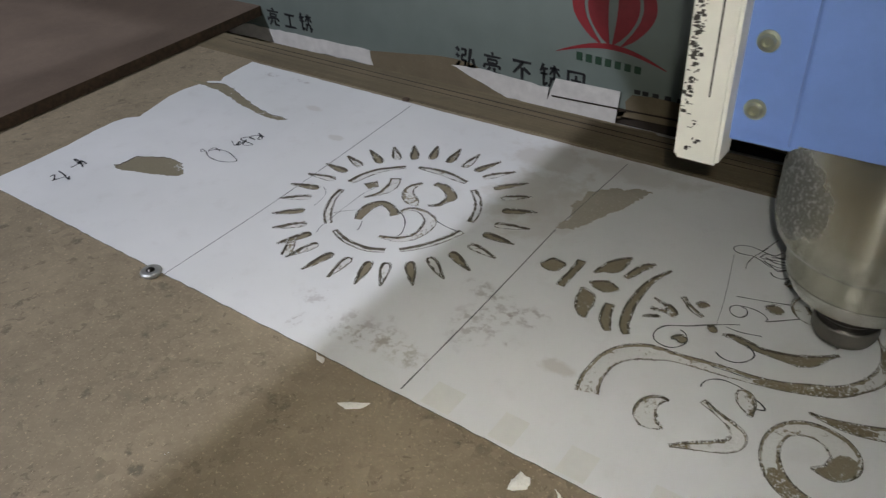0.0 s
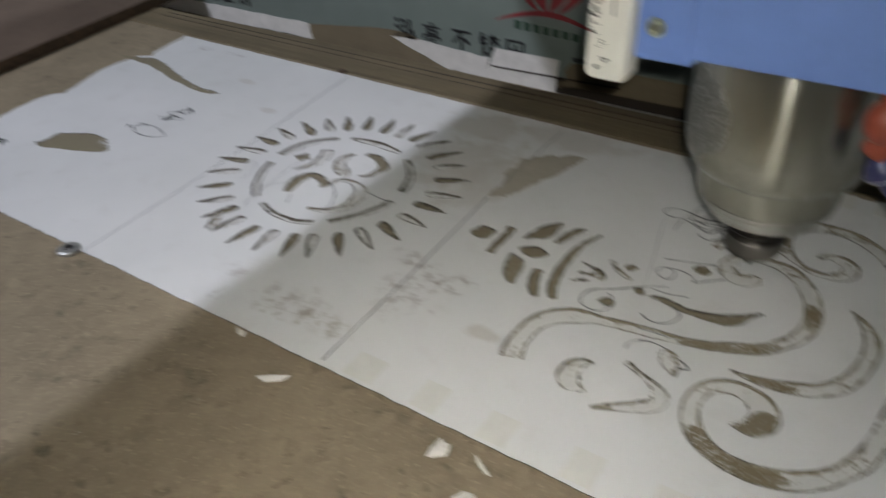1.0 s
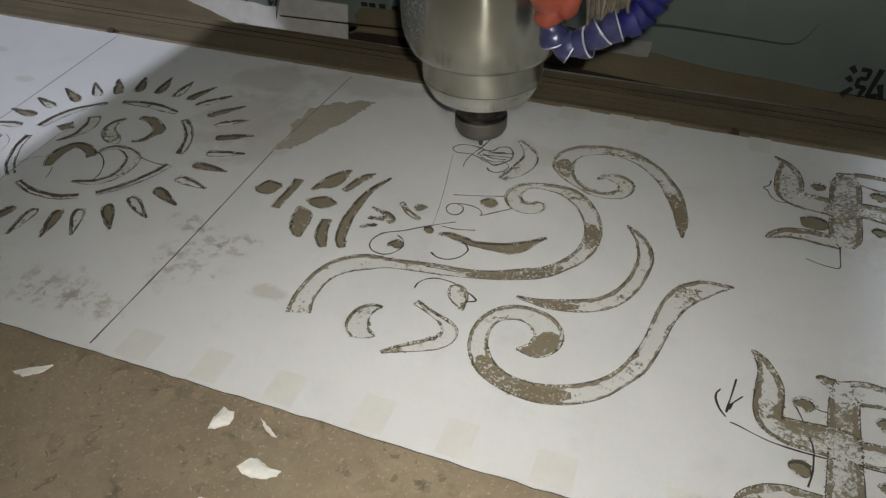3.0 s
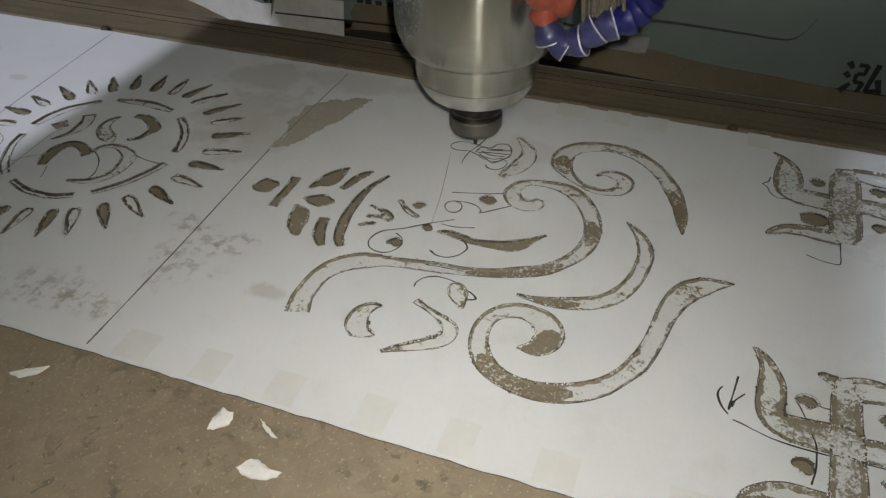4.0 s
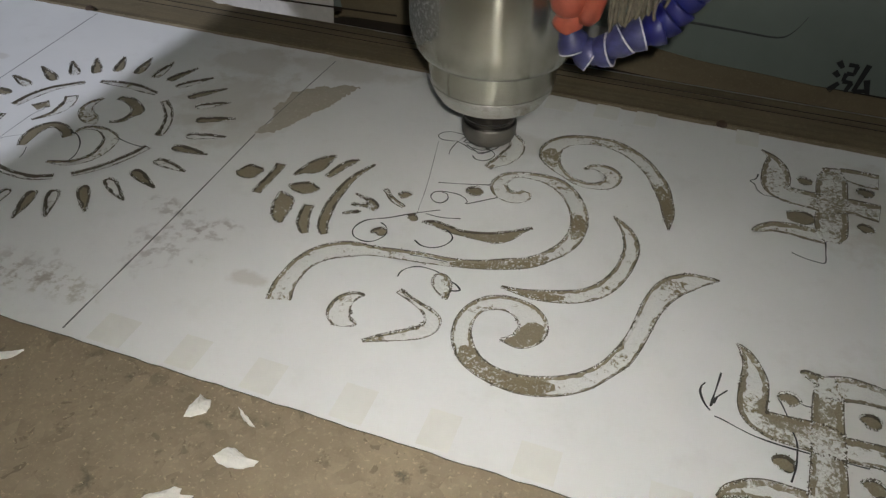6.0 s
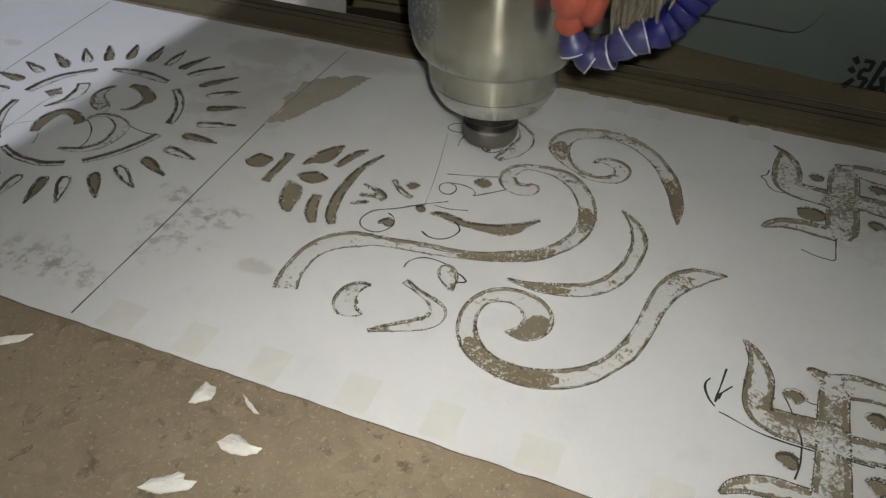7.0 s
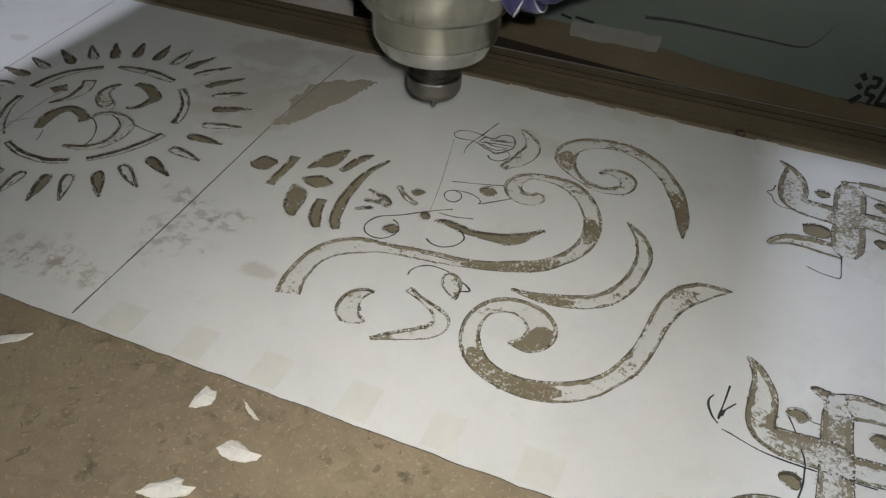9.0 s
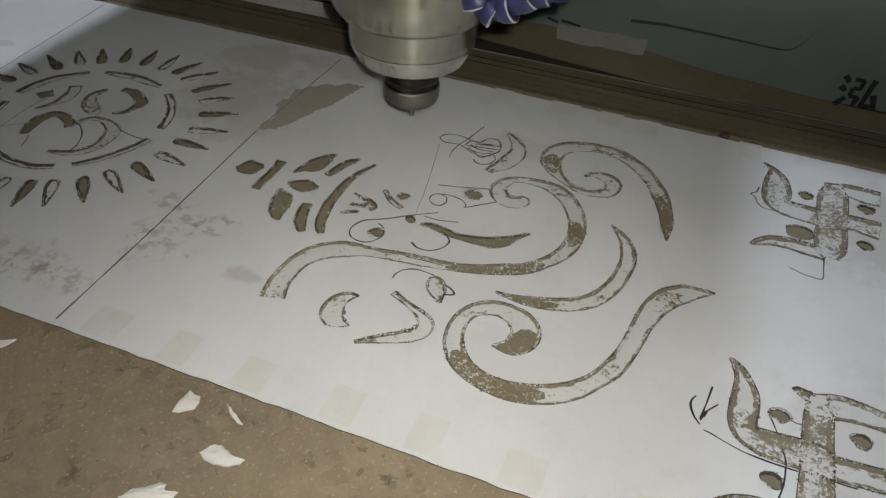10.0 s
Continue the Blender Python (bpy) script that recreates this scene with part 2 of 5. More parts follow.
WORN = board_material("worn_brown", (0.46, 0.42, 0.34), 0.1, (1, 1, 1), 0.12)
KRAFT = board_material("kraft_strip", (0.165, 0.132, 0.082), 0.15, (0.1, 1, 1), 0.1)


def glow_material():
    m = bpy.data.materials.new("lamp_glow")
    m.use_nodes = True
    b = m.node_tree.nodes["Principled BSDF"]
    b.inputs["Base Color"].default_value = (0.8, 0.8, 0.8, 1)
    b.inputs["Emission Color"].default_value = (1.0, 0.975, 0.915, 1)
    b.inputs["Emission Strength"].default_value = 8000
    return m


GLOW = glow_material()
ZINC = plain("zinc_washer", (0.42, 0.42, 0.40), 0.45, 0.6, 0.25)
DULL_FILM = plain("dull_film", (0.30, 0.295, 0.27), 0.6, 0, 0.15, 90)
SCUFF = plain("scuff_mark", (0.055, 0.062, 0.06), 0.6, 0, 0.3)

# ---- building helpers ----
def part(name, bm, mat, parent=None, label="", smooth=False):
    """One bmesh as one mesh object, under a thing or a part."""
    me = bpy.data.meshes.new(name)
    bm.to_mesh(me)
    bm.free()
    for x in (mat if isinstance(mat, (list, tuple)) else [mat]):
        me.materials.append(x)
    if smooth:
        for p in me.polygons:
            p.use_smooth = True
    ob = new(name, me)
    if parent:
        ob.parent = parent
    if label:
        tagged(ob, label)
    return ob


def empty(name, m=None):
    ob = new(name)
    ob.empty_display_size = 0.02
    if m:
        ob.matrix_world = m
    return ob


def box(lo, hi, bevel=0.0, bm=None):
    bm = bm or bmesh.new()
    r = bmesh.ops.create_cube(bm, size=1.0)
    for v in r["verts"]:
        v.co = Vector([a + (b - a) * (c + 0.5) for a, b, c in zip(lo, hi, v.co)])
    if bevel:
        bmesh.ops.bevel(bm, geom=list({e for v in r["verts"] for e in v.link_edges}), offset=bevel, segments=2, affect="EDGES")
    return bm


def lathe(profile, steps=64, bm=None):
    """Turns (radius, z) pairs round the z axis."""
    bm = bm or bmesh.new()
    rings = [[bm.verts.new((max(r, 1e-5) * math.cos(2 * math.pi * k / steps), max(r, 1e-5) * math.sin(2 * math.pi * k / steps), z)) for k in range(steps)] for r, z in profile]
    for a, b in zip(rings, rings[1:]):
        for k in range(steps):
            bm.faces.new((a[k], a[(k + 1) % steps], b[(k + 1) % steps], b[k]))
    return bm


def glide(rows, per=7):
    """Points of a Catmull-Rom curve through rows."""
    p = [np.array(r, float) for r in rows]
    p = [2 * p[0] - p[1]] + p + [2 * p[-1] - p[-2]]
    out = []
    for a, b, c, d in zip(p, p[1:], p[2:], p[3:]):
        for k in range(per):
            s = k / per
            out.append(0.5 * (2 * b + (c - a) * s + (2 * a - 5 * b + 4 * c - d) * s * s + (3 * b - a - 3 * c + d) * s ** 3))
    return out + [p[-2]]


def outline(rows, ragged=0.25, per=7):
    """The closed outline, in metres, of a cut that follows rows of x, y, width in millimetres."""
    c = glide(rows, per)
    left, right = [], []
    for i, q in enumerate(c):
        d = c[min(i + 1, len(c) - 1)] - c[max(i - 1, 0)]
        nrm = np.array((-d[1], d[0])) / (math.hypot(d[0], d[1]) + 1e-9)
        w = max(q[2], 0.5) / 2
        left.append((q[:2] + nrm * (w + random.uniform(-ragged, ragged))) / 1000)
        right.append((q[:2] - nrm * (w + random.uniform(-ragged, ragged))) / 1000)
    return left + right[::-1]


def prism(bm, line, z0, z1):
    a = [bm.verts.new((x, y, z0)) for x, y in line]
    b = [bm.verts.new((x, y, z1)) for x, y in line]
    k = len(line)
    bm.faces.new(a[::-1])
    bm.faces.new(b)
    for i in range(k):
        bm.faces.new((a[i], a[(i + 1) % k], b[(i + 1) % k], b[i]))


def strip_of(bm, rows, z0, z1, ragged=0.25, per=7):
    """A cut's body as quads, rather than one many-sided face."""
    line = outline(rows, ragged, per)
    k = len(line) // 2
    left, right = line[:k], line[k:][::-1]
    lo = [(bm.verts.new((*a, z0)), bm.verts.new((*b, z0))) for a, b in zip(left, right)]
    hi = [(bm.verts.new((*a, z1)), bm.verts.new((*b, z1))) for a, b in zip(left, right)]
    for i in range(k - 1):
        bm.faces.new((hi[i][0], hi[i][1], hi[i + 1][1], hi[i + 1][0]))
        bm.faces.new((lo[i][0], lo[i + 1][0], lo[i + 1][1], lo[i][1]))
        bm.faces.new((lo[i][0], hi[i][0], hi[i + 1][0], lo[i + 1][0]))
        bm.faces.new((lo[i][1], lo[i + 1][1], hi[i + 1][1], hi[i][1]))
    for i in (0, k - 1):
        bm.faces.new((lo[i][0], lo[i][1], hi[i][1], hi[i][0]))
    bmesh.ops.recalc_face_normals(bm, faces=bm.faces[:])


def tube(points, radius, steps=6, bm=None):
    """A round cord through points; radius is one number, or one for each point."""
    bm = bm or bmesh.new()
    pts = [Vector(p) for p in points]
    rad = radius if isinstance(radius, (list, tuple)) else [radius] * len(pts)
    rings = []
    for i, p in enumerate(pts):
        d = (pts[min(i + 1, len(pts) - 1)] - pts[max(i - 1, 0)]).normalized()
        u = d.orthogonal().normalized() if not rings else (u - d * u.dot(d)).normalized()
        w = d.cross(u)
        rings.append([bm.verts.new(p + rad[i] * (u * math.cos(2 * math.pi * k / steps) + w * math.sin(2 * math.pi * k / steps))) for k in range(steps)])
    for a, b in zip(rings, rings[1:]):
        for k in range(steps):
            bm.faces.new((a[k], a[(k + 1) % steps], b[(k + 1) % steps], b[k]))
    bm.faces.new(rings[0][::-1])
    bm.faces.new(rings[-1])
    return bm


def ribbon(points, width, z, bm=None):
    """A flat line of ink, 0.05 mm thick, through points in millimetres."""
    bm = bm or bmesh.new()
    c = [np.array((*p, 0.0)) for p in points]
    c = glide(c, 8)
    rows = []
    for i, q in enumerate(c):
        d = c[min(i + 1, len(c) - 1)] - c[max(i - 1, 0)]
        nrm = np.array((-d[1], d[0])) / (math.hypot(d[0], d[1]) + 1e-9)
        w = width * (0.75 + 0.5 * noise.noise((q[0] * 0.15, q[1] * 0.15, 0.3))) / 2
        a, b = (q[:2] + nrm * w) / 1000, (q[:2] - nrm * w) / 1000
        rows.append((bm.verts.new((*a, z)), bm.verts.new((*b, z))))
    for a, b in zip(rows, rows[1:]):
        bm.faces.new((a[0], a[1], b[1], b[0]))
    return bm


def ragged(points, step=2.0, amount=0.9):
    """A closed outline in metres through points in millimetres, nibbled along its way."""
    out = []
    for a, b in zip(points, points[1:] + points[:1]):
        k = max(2, int(math.hypot(b[0] - a[0], b[1] - a[1]) / step))
        for i in range(k):
            s = i / k
            out.append(((a[0] + (b[0] - a[0]) * s + random.uniform(-amount, amount)) / 1000, (a[1] + (b[1] - a[1]) * s + random.uniform(-amount, amount)) / 1000))
    return out


# ---- the room ----
def room():
    for name, lo, hi, mat in (("floor", (-3, -2.6, -0.92), (3, 2.6, -0.82), CONCRETE), ("ceiling", (-3, -2.6, 2.0), (3, 2.6, 2.1), PLASTER),
                              ("wall_north", (-3, 2.6, -0.82), (3, 2.7, 2.0), PLASTER), ("wall_south", (-3, -2.7, -0.82), (3, -2.6, 2.0), PLASTER),
                              ("wall_west", (-3.1, -2.6, -0.82), (-3, 2.6, 2.0), PLASTER), ("wall_east", (3, -2.6, -0.82), (3.1, 2.6, 2.0), PLASTER)):
        tagged(part(name, box(lo, hi), mat), kind="structure")


def bed():
    """The machine table: fibreboard top on a steel frame with legs."""
    t = tagged(empty("machine_table"), "router table with a worn brown fibreboard top", "table")
    bm = bmesh.new()
    nx, ny = 90, 60
    grid = [[bm.verts.new((-1.3 + 2.6 * i / nx, -0.7 + 1.056 * j / ny, -0.0019 + 0.00025 * noise.noise((i * 0.7, j * 0.7, 0)))) for i in range(nx + 1)] for j in range(ny + 1)]
    for j in range(ny):
        for i in range(nx):
            bm.faces.new((grid[j][i], grid[j][i + 1], grid[j + 1][i + 1], grid[j + 1][i]))
    r = bmesh.ops.extrude_face_region(bm, geom=bm.faces[:])
    for v in r["geom"]:
        if isinstance(v, bmesh.types.BMVert):
            v.co.z = -0.021
    bmesh.ops.recalc_face_normals(bm, faces=bm.faces[:])
    part("bed_board", bm, BED_WOOD, t)
    part("frame", box((-1.28, -0.68, -0.11), (1.28, 0.62, -0.036), 0.004), GANTRY_PAINT, t)
    for x in (-1.2, 1.1):
        for y in (-0.62, 0.5):
            part("leg", box((x, y, -0.82), (x + 0.09, y + 0.09, -0.11), 0.003), GANTRY_PAINT, t)
    return t


def back_rails(table):
    """Boards along the back edge of the bed, with a gap that narrows to one end, its shade coloured in near-black."""
    part("edge_batten", box((-0.5565, 0.3085, -0.0023), (0.9, 0.3558, -0.0010), 0.0005), RAIL_WOOD, table, "dark streaked wooden batten")
    # ledge blackened to carry the shade of the gap above it
    part("back_ledge", box((-1.3, 0.3562, -0.060), (1.3, 0.47, -0.042), 0.001), GAP_SHADE_AND_LINES, table, "wooden ledge behind the bed, near-black for the gap's shade")
    bm = bmesh.new()
    prism(bm, [(-1.2, 0.3565), (0.02, 0.3565), (-0.03, 0.4195), (-1.2, 0.4195)], -0.041, -0.0320)
    part("ledge_strip", bm, RAIL_WOOD, table)
    # added board that closes the gap from behind with painted shade
    part("gap_backing", box((-1.3, 0.4285, -0.042), (1.3, 0.4420, -0.0195), 0.0005), GAP_SHADE_AND_LINES, table)
    # thin near-black cords stand in for the grooves
    part("groove", tube([(-0.53, 0.3375, -0.0012), (0.0, 0.3360, -0.0012), (0.9, 0.3375, -0.0012)], 0.0006, 5), GAP_SHADE_AND_LINES, table)
    part("groove", tube([(-0.53, 0.3470, -0.0012), (0.2, 0.3440, -0.0012), (0.9, 0.3470, -0.0012)], 0.0007, 5), GAP_SHADE_AND_LINES, table)


def loose_board():
    bm = bmesh.new()
    prism(bm, [(-0.520, -0.02), (-0.560, 0.350), (-0.590, 0.60), (-1.25, 0.60), (-1.25, -0.10), (-0.515, -0.10)], -0.0018, 0.0105)
    for f in bm.faces:
        f.material_index = 0 if abs(f.normal.z) > 0.5 else 1
    bm.normal_update()
    for f in bm.faces:
        f.material_index = 0 if abs(f.normal.z) > 0.5 else 1
    tagged(part("fibreboard", bm, [LOOSE_WOOD, EDGE_WOOD]), "plain brown fibreboard offcut lying on the table", "board")


# ---- the panel behind ----
PY = 0.4265


def flat(points, y=PY, bm=None):
    """A thin upright shape on the panel from (x, z) points in metres."""
    bm = bm or bmesh.new()
    a = [bm.verts.new((x, y - 0.0006, z)) for x, z in points]
    b = [bm.verts.new((x, y, z)) for x, z in points]
    bm.faces.new(a)
    bm.faces.new(b[::-1])
    for i in range(len(points)):
        j = (i + 1) % len(points)
        bm.faces.new((a[i], b[i], b[j], a[j]))
    bmesh.ops.recalc_face_normals(bm, faces=bm.faces[:])
    return bm


def bars(strokes, x, z, size, bm=None):
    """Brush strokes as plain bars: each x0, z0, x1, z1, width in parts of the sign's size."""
    bm = bm or bmesh.new()
    for x0, z0, x1, z1, w in strokes:
        a, b = Vector((x + x0 * size, z + z0 * size)), Vector((x + x1 * size, z + z1 * size))
        d = (b - a).normalized()
        n2 = Vector((-d.y, d.x)) * 1.35 * w * size / 2
        flat([tuple(a + n2), tuple(a - n2), tuple(b - n2 * 0.7), tuple(b + n2 * 0.7)], PY - 0.0001, bm)
    return bm


SIGN_A = ((0.02, 0.9, 0.16, 0.74, 0.12), (0.0, 0.6, 0.14, 0.48, 0.12), (0.0, 0.04, 0.2, 0.3, 0.12), (0.28, 0.85, 0.52, 0.85, 0.09), (0.50, 0.85, 0.48, 0.6, 0.09),
          (0.3, 0.6, 0.5, 0.6, 0.09), (0.3, 0.6, 0.28, 0.36, 0.09), (0.28, 0.36, 0.52, 0.36, 0.09), (0.5, 0.36, 0.42, 0.05, 0.1), (0.76, 0.92, 0.62, 0.12, 0.11),
          (0.62, 0.12, 0.94, 0.2, 0.1), (0.84, 0.5, 0.98, 0.1, 0.12))
SIGN_B = ((0.5, 1.0, 0.54, 0.86, 0.1), (0.08, 0.8, 0.94, 0.8, 0.08), (0.26, 0.66, 0.76, 0.66, 0.08), (0.28, 0.66, 0.28, 0.5, 0.08), (0.74, 0.66, 0.74, 0.5, 0.08),
          (0.28, 0.5, 0.74, 0.5, 0.08), (0.1, 0.4, 0.9, 0.4, 0.08), (0.1, 0.4, 0.06, 0.24, 0.1), (0.9, 0.4, 0.88, 0.26, 0.1), (0.4, 0.3, 0.16, 0.0, 0.1),
          (0.6, 0.3, 0.62, 0.06, 0.1), (0.62, 0.06, 0.92, 0.06, 0.09))
SIGN_C = ((0.04, 0.86, 0.96, 0.86, 0.1), (0.56, 0.86, 0.06, 0.3, 0.1), (0.5, 0.6, 0.5, 0.0, 0.11), (0.58, 0.58, 0.92, 0.36, 0.12))
SIGN_D = ((0.2, 0.98, 0.06, 0.66, 0.1), (0.16, 0.78, 0.4, 0.78, 0.08), (0.06, 0.56, 0.38, 0.56, 0.08), (0.22, 0.76, 0.22, 0.06, 0.1), (0.22, 0.06, 0.4, 0.2, 0.1),
          (0.5, 0.84, 0.94, 0.84, 0.08), (0.7, 0.98, 0.7, 0.44, 0.09), (0.66, 0.8, 0.48, 0.56, 0.08), (0.74, 0.8, 0.96, 0.56, 0.08), (0.5, 0.4, 0.82, 0.4, 0.08),
          (0.6, 0.4, 0.48, 0.04, 0.09), (0.82, 0.4, 0.78, 0.22, 0.08), (0.78, 0.22, 0.94, 0.22, 0.08), (0.92, 0.22, 0.8, 0.0, 0.1))
SIGN_E = ((0.1, 0.95, 0.1, 0.05, 0.1), (0.1, 0.9, 0.9, 0.9, 0.09), (0.88, 0.9, 0.88, 0.1, 0.1), (0.25, 0.5, 0.75, 0.5, 0.09), (0.5, 0.75, 0.5, 0.2, 0.09), (0.25, 0.2, 0.75, 0.2, 0.09))

SIGN_F = ((0.3, 0.95, 0.7, 0.95, 0.09), (0.3, 0.95, 0.3, 0.6, 0.09), (0.7, 0.95, 0.7, 0.6, 0.09), (0.3, 0.6, 0.7, 0.6, 0.09), (0.05, 0.42, 0.42, 0.42, 0.09), (0.05, 0.42, 0.05, 0.05, 0.09),
          (0.42, 0.42, 0.42, 0.05, 0.09), (0.05, 0.05, 0.42, 0.05, 0.09), (0.58, 0.42, 0.95, 0.42, 0.09), (0.58, 0.42, 0.58, 0.05, 0.09), (0.95, 0.42, 0.95, 0.05, 0.09), (0.58, 0.05, 0.95, 0.05, 0.09))
SIGN_G = ((0.1, 0.85, 0.9, 0.85, 0.11), (0.5, 0.85, 0.5, 0.1, 0.11), (0.02, 0.1, 0.98, 0.1, 0.11))


def panel():
    """Upright metal sheet in its printed protective film."""
    p = tagged(empty("film_covered_panel", pose(0, PY, -0.026)), "upright grey metal panel in printed protective film", "metal panel")

    def on(name, bm, mat, label=""):
        ob = part(name, bm, mat, p, label)
        ob.matrix_parent_inverse = p.matrix_world.inverted()
        return ob
    on("sheet_metal", box((-0.70, PY, -0.019), (1.2, PY + 0.006, 0.62), 0.0008), FILM)
    # torn white lower hem of the film, in lengths
    random.seed(4)
    for corners, mat in (([(-690, -17.5), (-540, -16.5), (-388, -15.5), (-385, -34), (-540, -35), (-690, -34)], FILM_WHITE),
                         ([(-270, -11.5), (-232, -9.5), (-190, -11.5), (-149, -13.5), (-152, -36.5), (-197, -34), (-226, -26)], FILM_WHITE),
                         ([(128, 2), (201, 2.5), (200, -11), (128, -12)], DULL_FILM)):
        on("torn_hem", flat(ragged(corners, 9.0, 0.9), PY - 0.0008), mat, "torn white strip of film")
    top = glide([(-0.390, -0.017), (-0.332, -0.0106), (-0.284, -0.0050), (-0.245, -0.0054), (-0.225, -0.0133), (-0.204, -0.023), (-0.15, -0.029), (-0.07, -0.029), (-0.06, -0.003), (0.02, -0.002), (0.113, -0.002), (0.184, -0.005), (0.245, -0.013), (0.30, -0.016),
                 (0.384, -0.020), (0.70, -0.024)], 3)
    low = [(-0.390, -0.037), (-0.16, -0.037), (-0.06, -0.026), (0.05, -0.024), (0.137, -0.030), (0.223, -0.0345), (0.389, -0.0345), (0.70, -0.035)]
    on("kraft_strip", flat([tuple(p[:2]) for p in top] + low[::-1], PY - 0.0001), KRAFT, "torn brown paper strip along the foot")
    on("pasted_label", flat([(-0.1540, -0.0385), (-0.0740, -0.0360), (-0.0710, -0.0010), (-0.1405, -0.0015)], PY - 0.0016), FILM_WHITE, "white paper label with a dark line")
    on("label_line", flat([(-0.1440, -0.0212), (-0.010, -0.0176), (-0.010, -0.0160), (-0.1440, -0.0198)], PY - 0.0024), GAP_SHADE_AND_LINES)
    # flame-shaped mark: five petals over a bowed line, drawn as plain shapes
    cx, cz = -0.0857, 0.0746
    for s in (-1, 1):
        for wide, foot, thick, gap in ((0.0225, 0.0030, 0.0035, 0.0012), (0.0290, 0.0125, 0.0190, 0.0100)):
            outer = [(cx + s * (foot + wide * math.sin(math.pi * k / 16) ** 0.8), cz - 0.033 + 0.072 * k / 16) for k in range(17)]
            inner = [(cx + s * (gap + thick * math.sin(math.pi * k / 16)), cz - 0.033 + 0.072 * k / 16) for k in range(16, -1, -1)]
            on("petal", flat(outer + inner), RED)
    arc = [(cx - 0.056 + 0.112 * k / 20, 0.0265 + 0.0155 * math.sin(math.pi * k / 20)) for k in range(21)]
    low = [(x, z - 0.0045 * math.sin(math.pi * k / 20) - 0.0006) for k, (x, z) in enumerate(arc)]
    on("bowed_line", flat(arc + low[::-1]), RED)
    bm = bmesh.new()
    for k in range(7):
        x = -0.1200 + 0.0100 * k
        flat([(x, 0.0212 - 0.0004 * k), (x + 0.0062, 0.0210 - 0.0004 * k), (x + 0.0062, 0.0290 - 0.0006 * k), (x, 0.0292 - 0.0006 * k)], PY, bm)
    on("small_lettering", bm, GREEN, "green lettering as plain bars")
    for x, z, s, sign in ((-0.2630, -0.0130, 0.0250, SIGN_A), (-0.2290, -0.0125, 0.0240, SIGN_B), (-0.1925, -0.0125, 0.0235, SIGN_C), (-0.1605, -0.0135, 0.0245, SIGN_D), (-0.1300, -0.0120, 0.0220, SIGN_E),
                          (-0.6780, -0.0110, 0.0220, SIGN_A), (-0.6480, -0.0110, 0.0210, SIGN_F), (-0.6230, -0.0110, 0.0220, SIGN_E),
                          (-0.5590, -0.0115, 0.0225, SIGN_B), (-0.5280, -0.0110, 0.0200, SIGN_G), (-0.5010, -0.0105, 0.0225, SIGN_D),
                          (0.3480, -0.0215, 0.0280, SIGN_A), (0.3860, -0.0200, 0.0260, SIGN_B), (0.4240, -0.0200, 0.0260, SIGN_C)):
        for stroke in sign:
            on("sign_stroke", bars((stroke,), x, z, s), INK)
    bm = bmesh.new()
    for x in (-0.058, -0.050, -0.040, -0.028, -0.016):
        flat([(x, -0.001), (x + 0.006, -0.001), (x + 0.006, 0.003), (x, 0.003)], PY, bm)
    on("small_print", bm, INK)
    bm = bmesh.new()
    for x0, x1 in ((0.118, 0.127), (0.130, 0.146)):
        flat([(x0, 0.0035), (x1, 0.0015), (x1, 0.0035), (x0, 0.0055)], PY, bm)
    on("small_print", bm, INK)
    # long scuff in the film
    pts = [(0.185, 0.0150), (0.200, 0.0160), (0.2165, 0.0165), (0.245, 0.0158), (0.272, 0.0150), (0.301, 0.0144), (0.311, 0.0205), (0.318, 0.0330)]
    pts = glide(pts, 6)
    w = [0.0011 * (1 - i / len(pts)) + 0.00025 for i in range(len(pts))]
    on("scuff", flat([(p[0], p[1] + k) for p, k in zip(pts, w)] + [(p[0], p[1] - k) for p, k in list(zip(pts, w))[::-1]]), SCUFF)


# ---- the engraved sheet ----
# engraved figures, in millimetres on the sheet: x, y, width of the cut
TRUNK = [(83.4, 54.1, 12.2), (80.9, 63.6, 11.4), (80.5, 73.4, 10.8), (81.8, 82.8, 11), (85.8, 91.1, 12.1), (92, 97.1, 12.5), (100.3, 101.5, 11.9), (111, 104.1, 7.6), (125, 106.4, 7.7), (138.4, 108.3, 7.7), (151.8, 110, 6.3), (166.2, 113.5, 6.7), (179.8, 119.2, 8.4), (190.3, 124.6, 8.1), (198.3, 133.1, 7.6), (204.1, 142, 8.4), (207.4, 152.2, 9), (207.7, 163.5, 9.3), (205.4, 174.6, 9.9), (199.9, 186.1, 10.2), (192.3, 195.2, 10.3), (183.5, 200.3, 9.4), (172.9, 201.2, 6.6), (163.3, 199.7, 5.5), (157.6, 195.1, 7.6), (155.3, 188.5, 8.9), (156.5, 182.5, 10.2), (160.8, 177.8, 10.4), (166.5, 176.7, 11.1), (171.2, 179.5, 10.6), (172.5, 184.6, 5.1)]
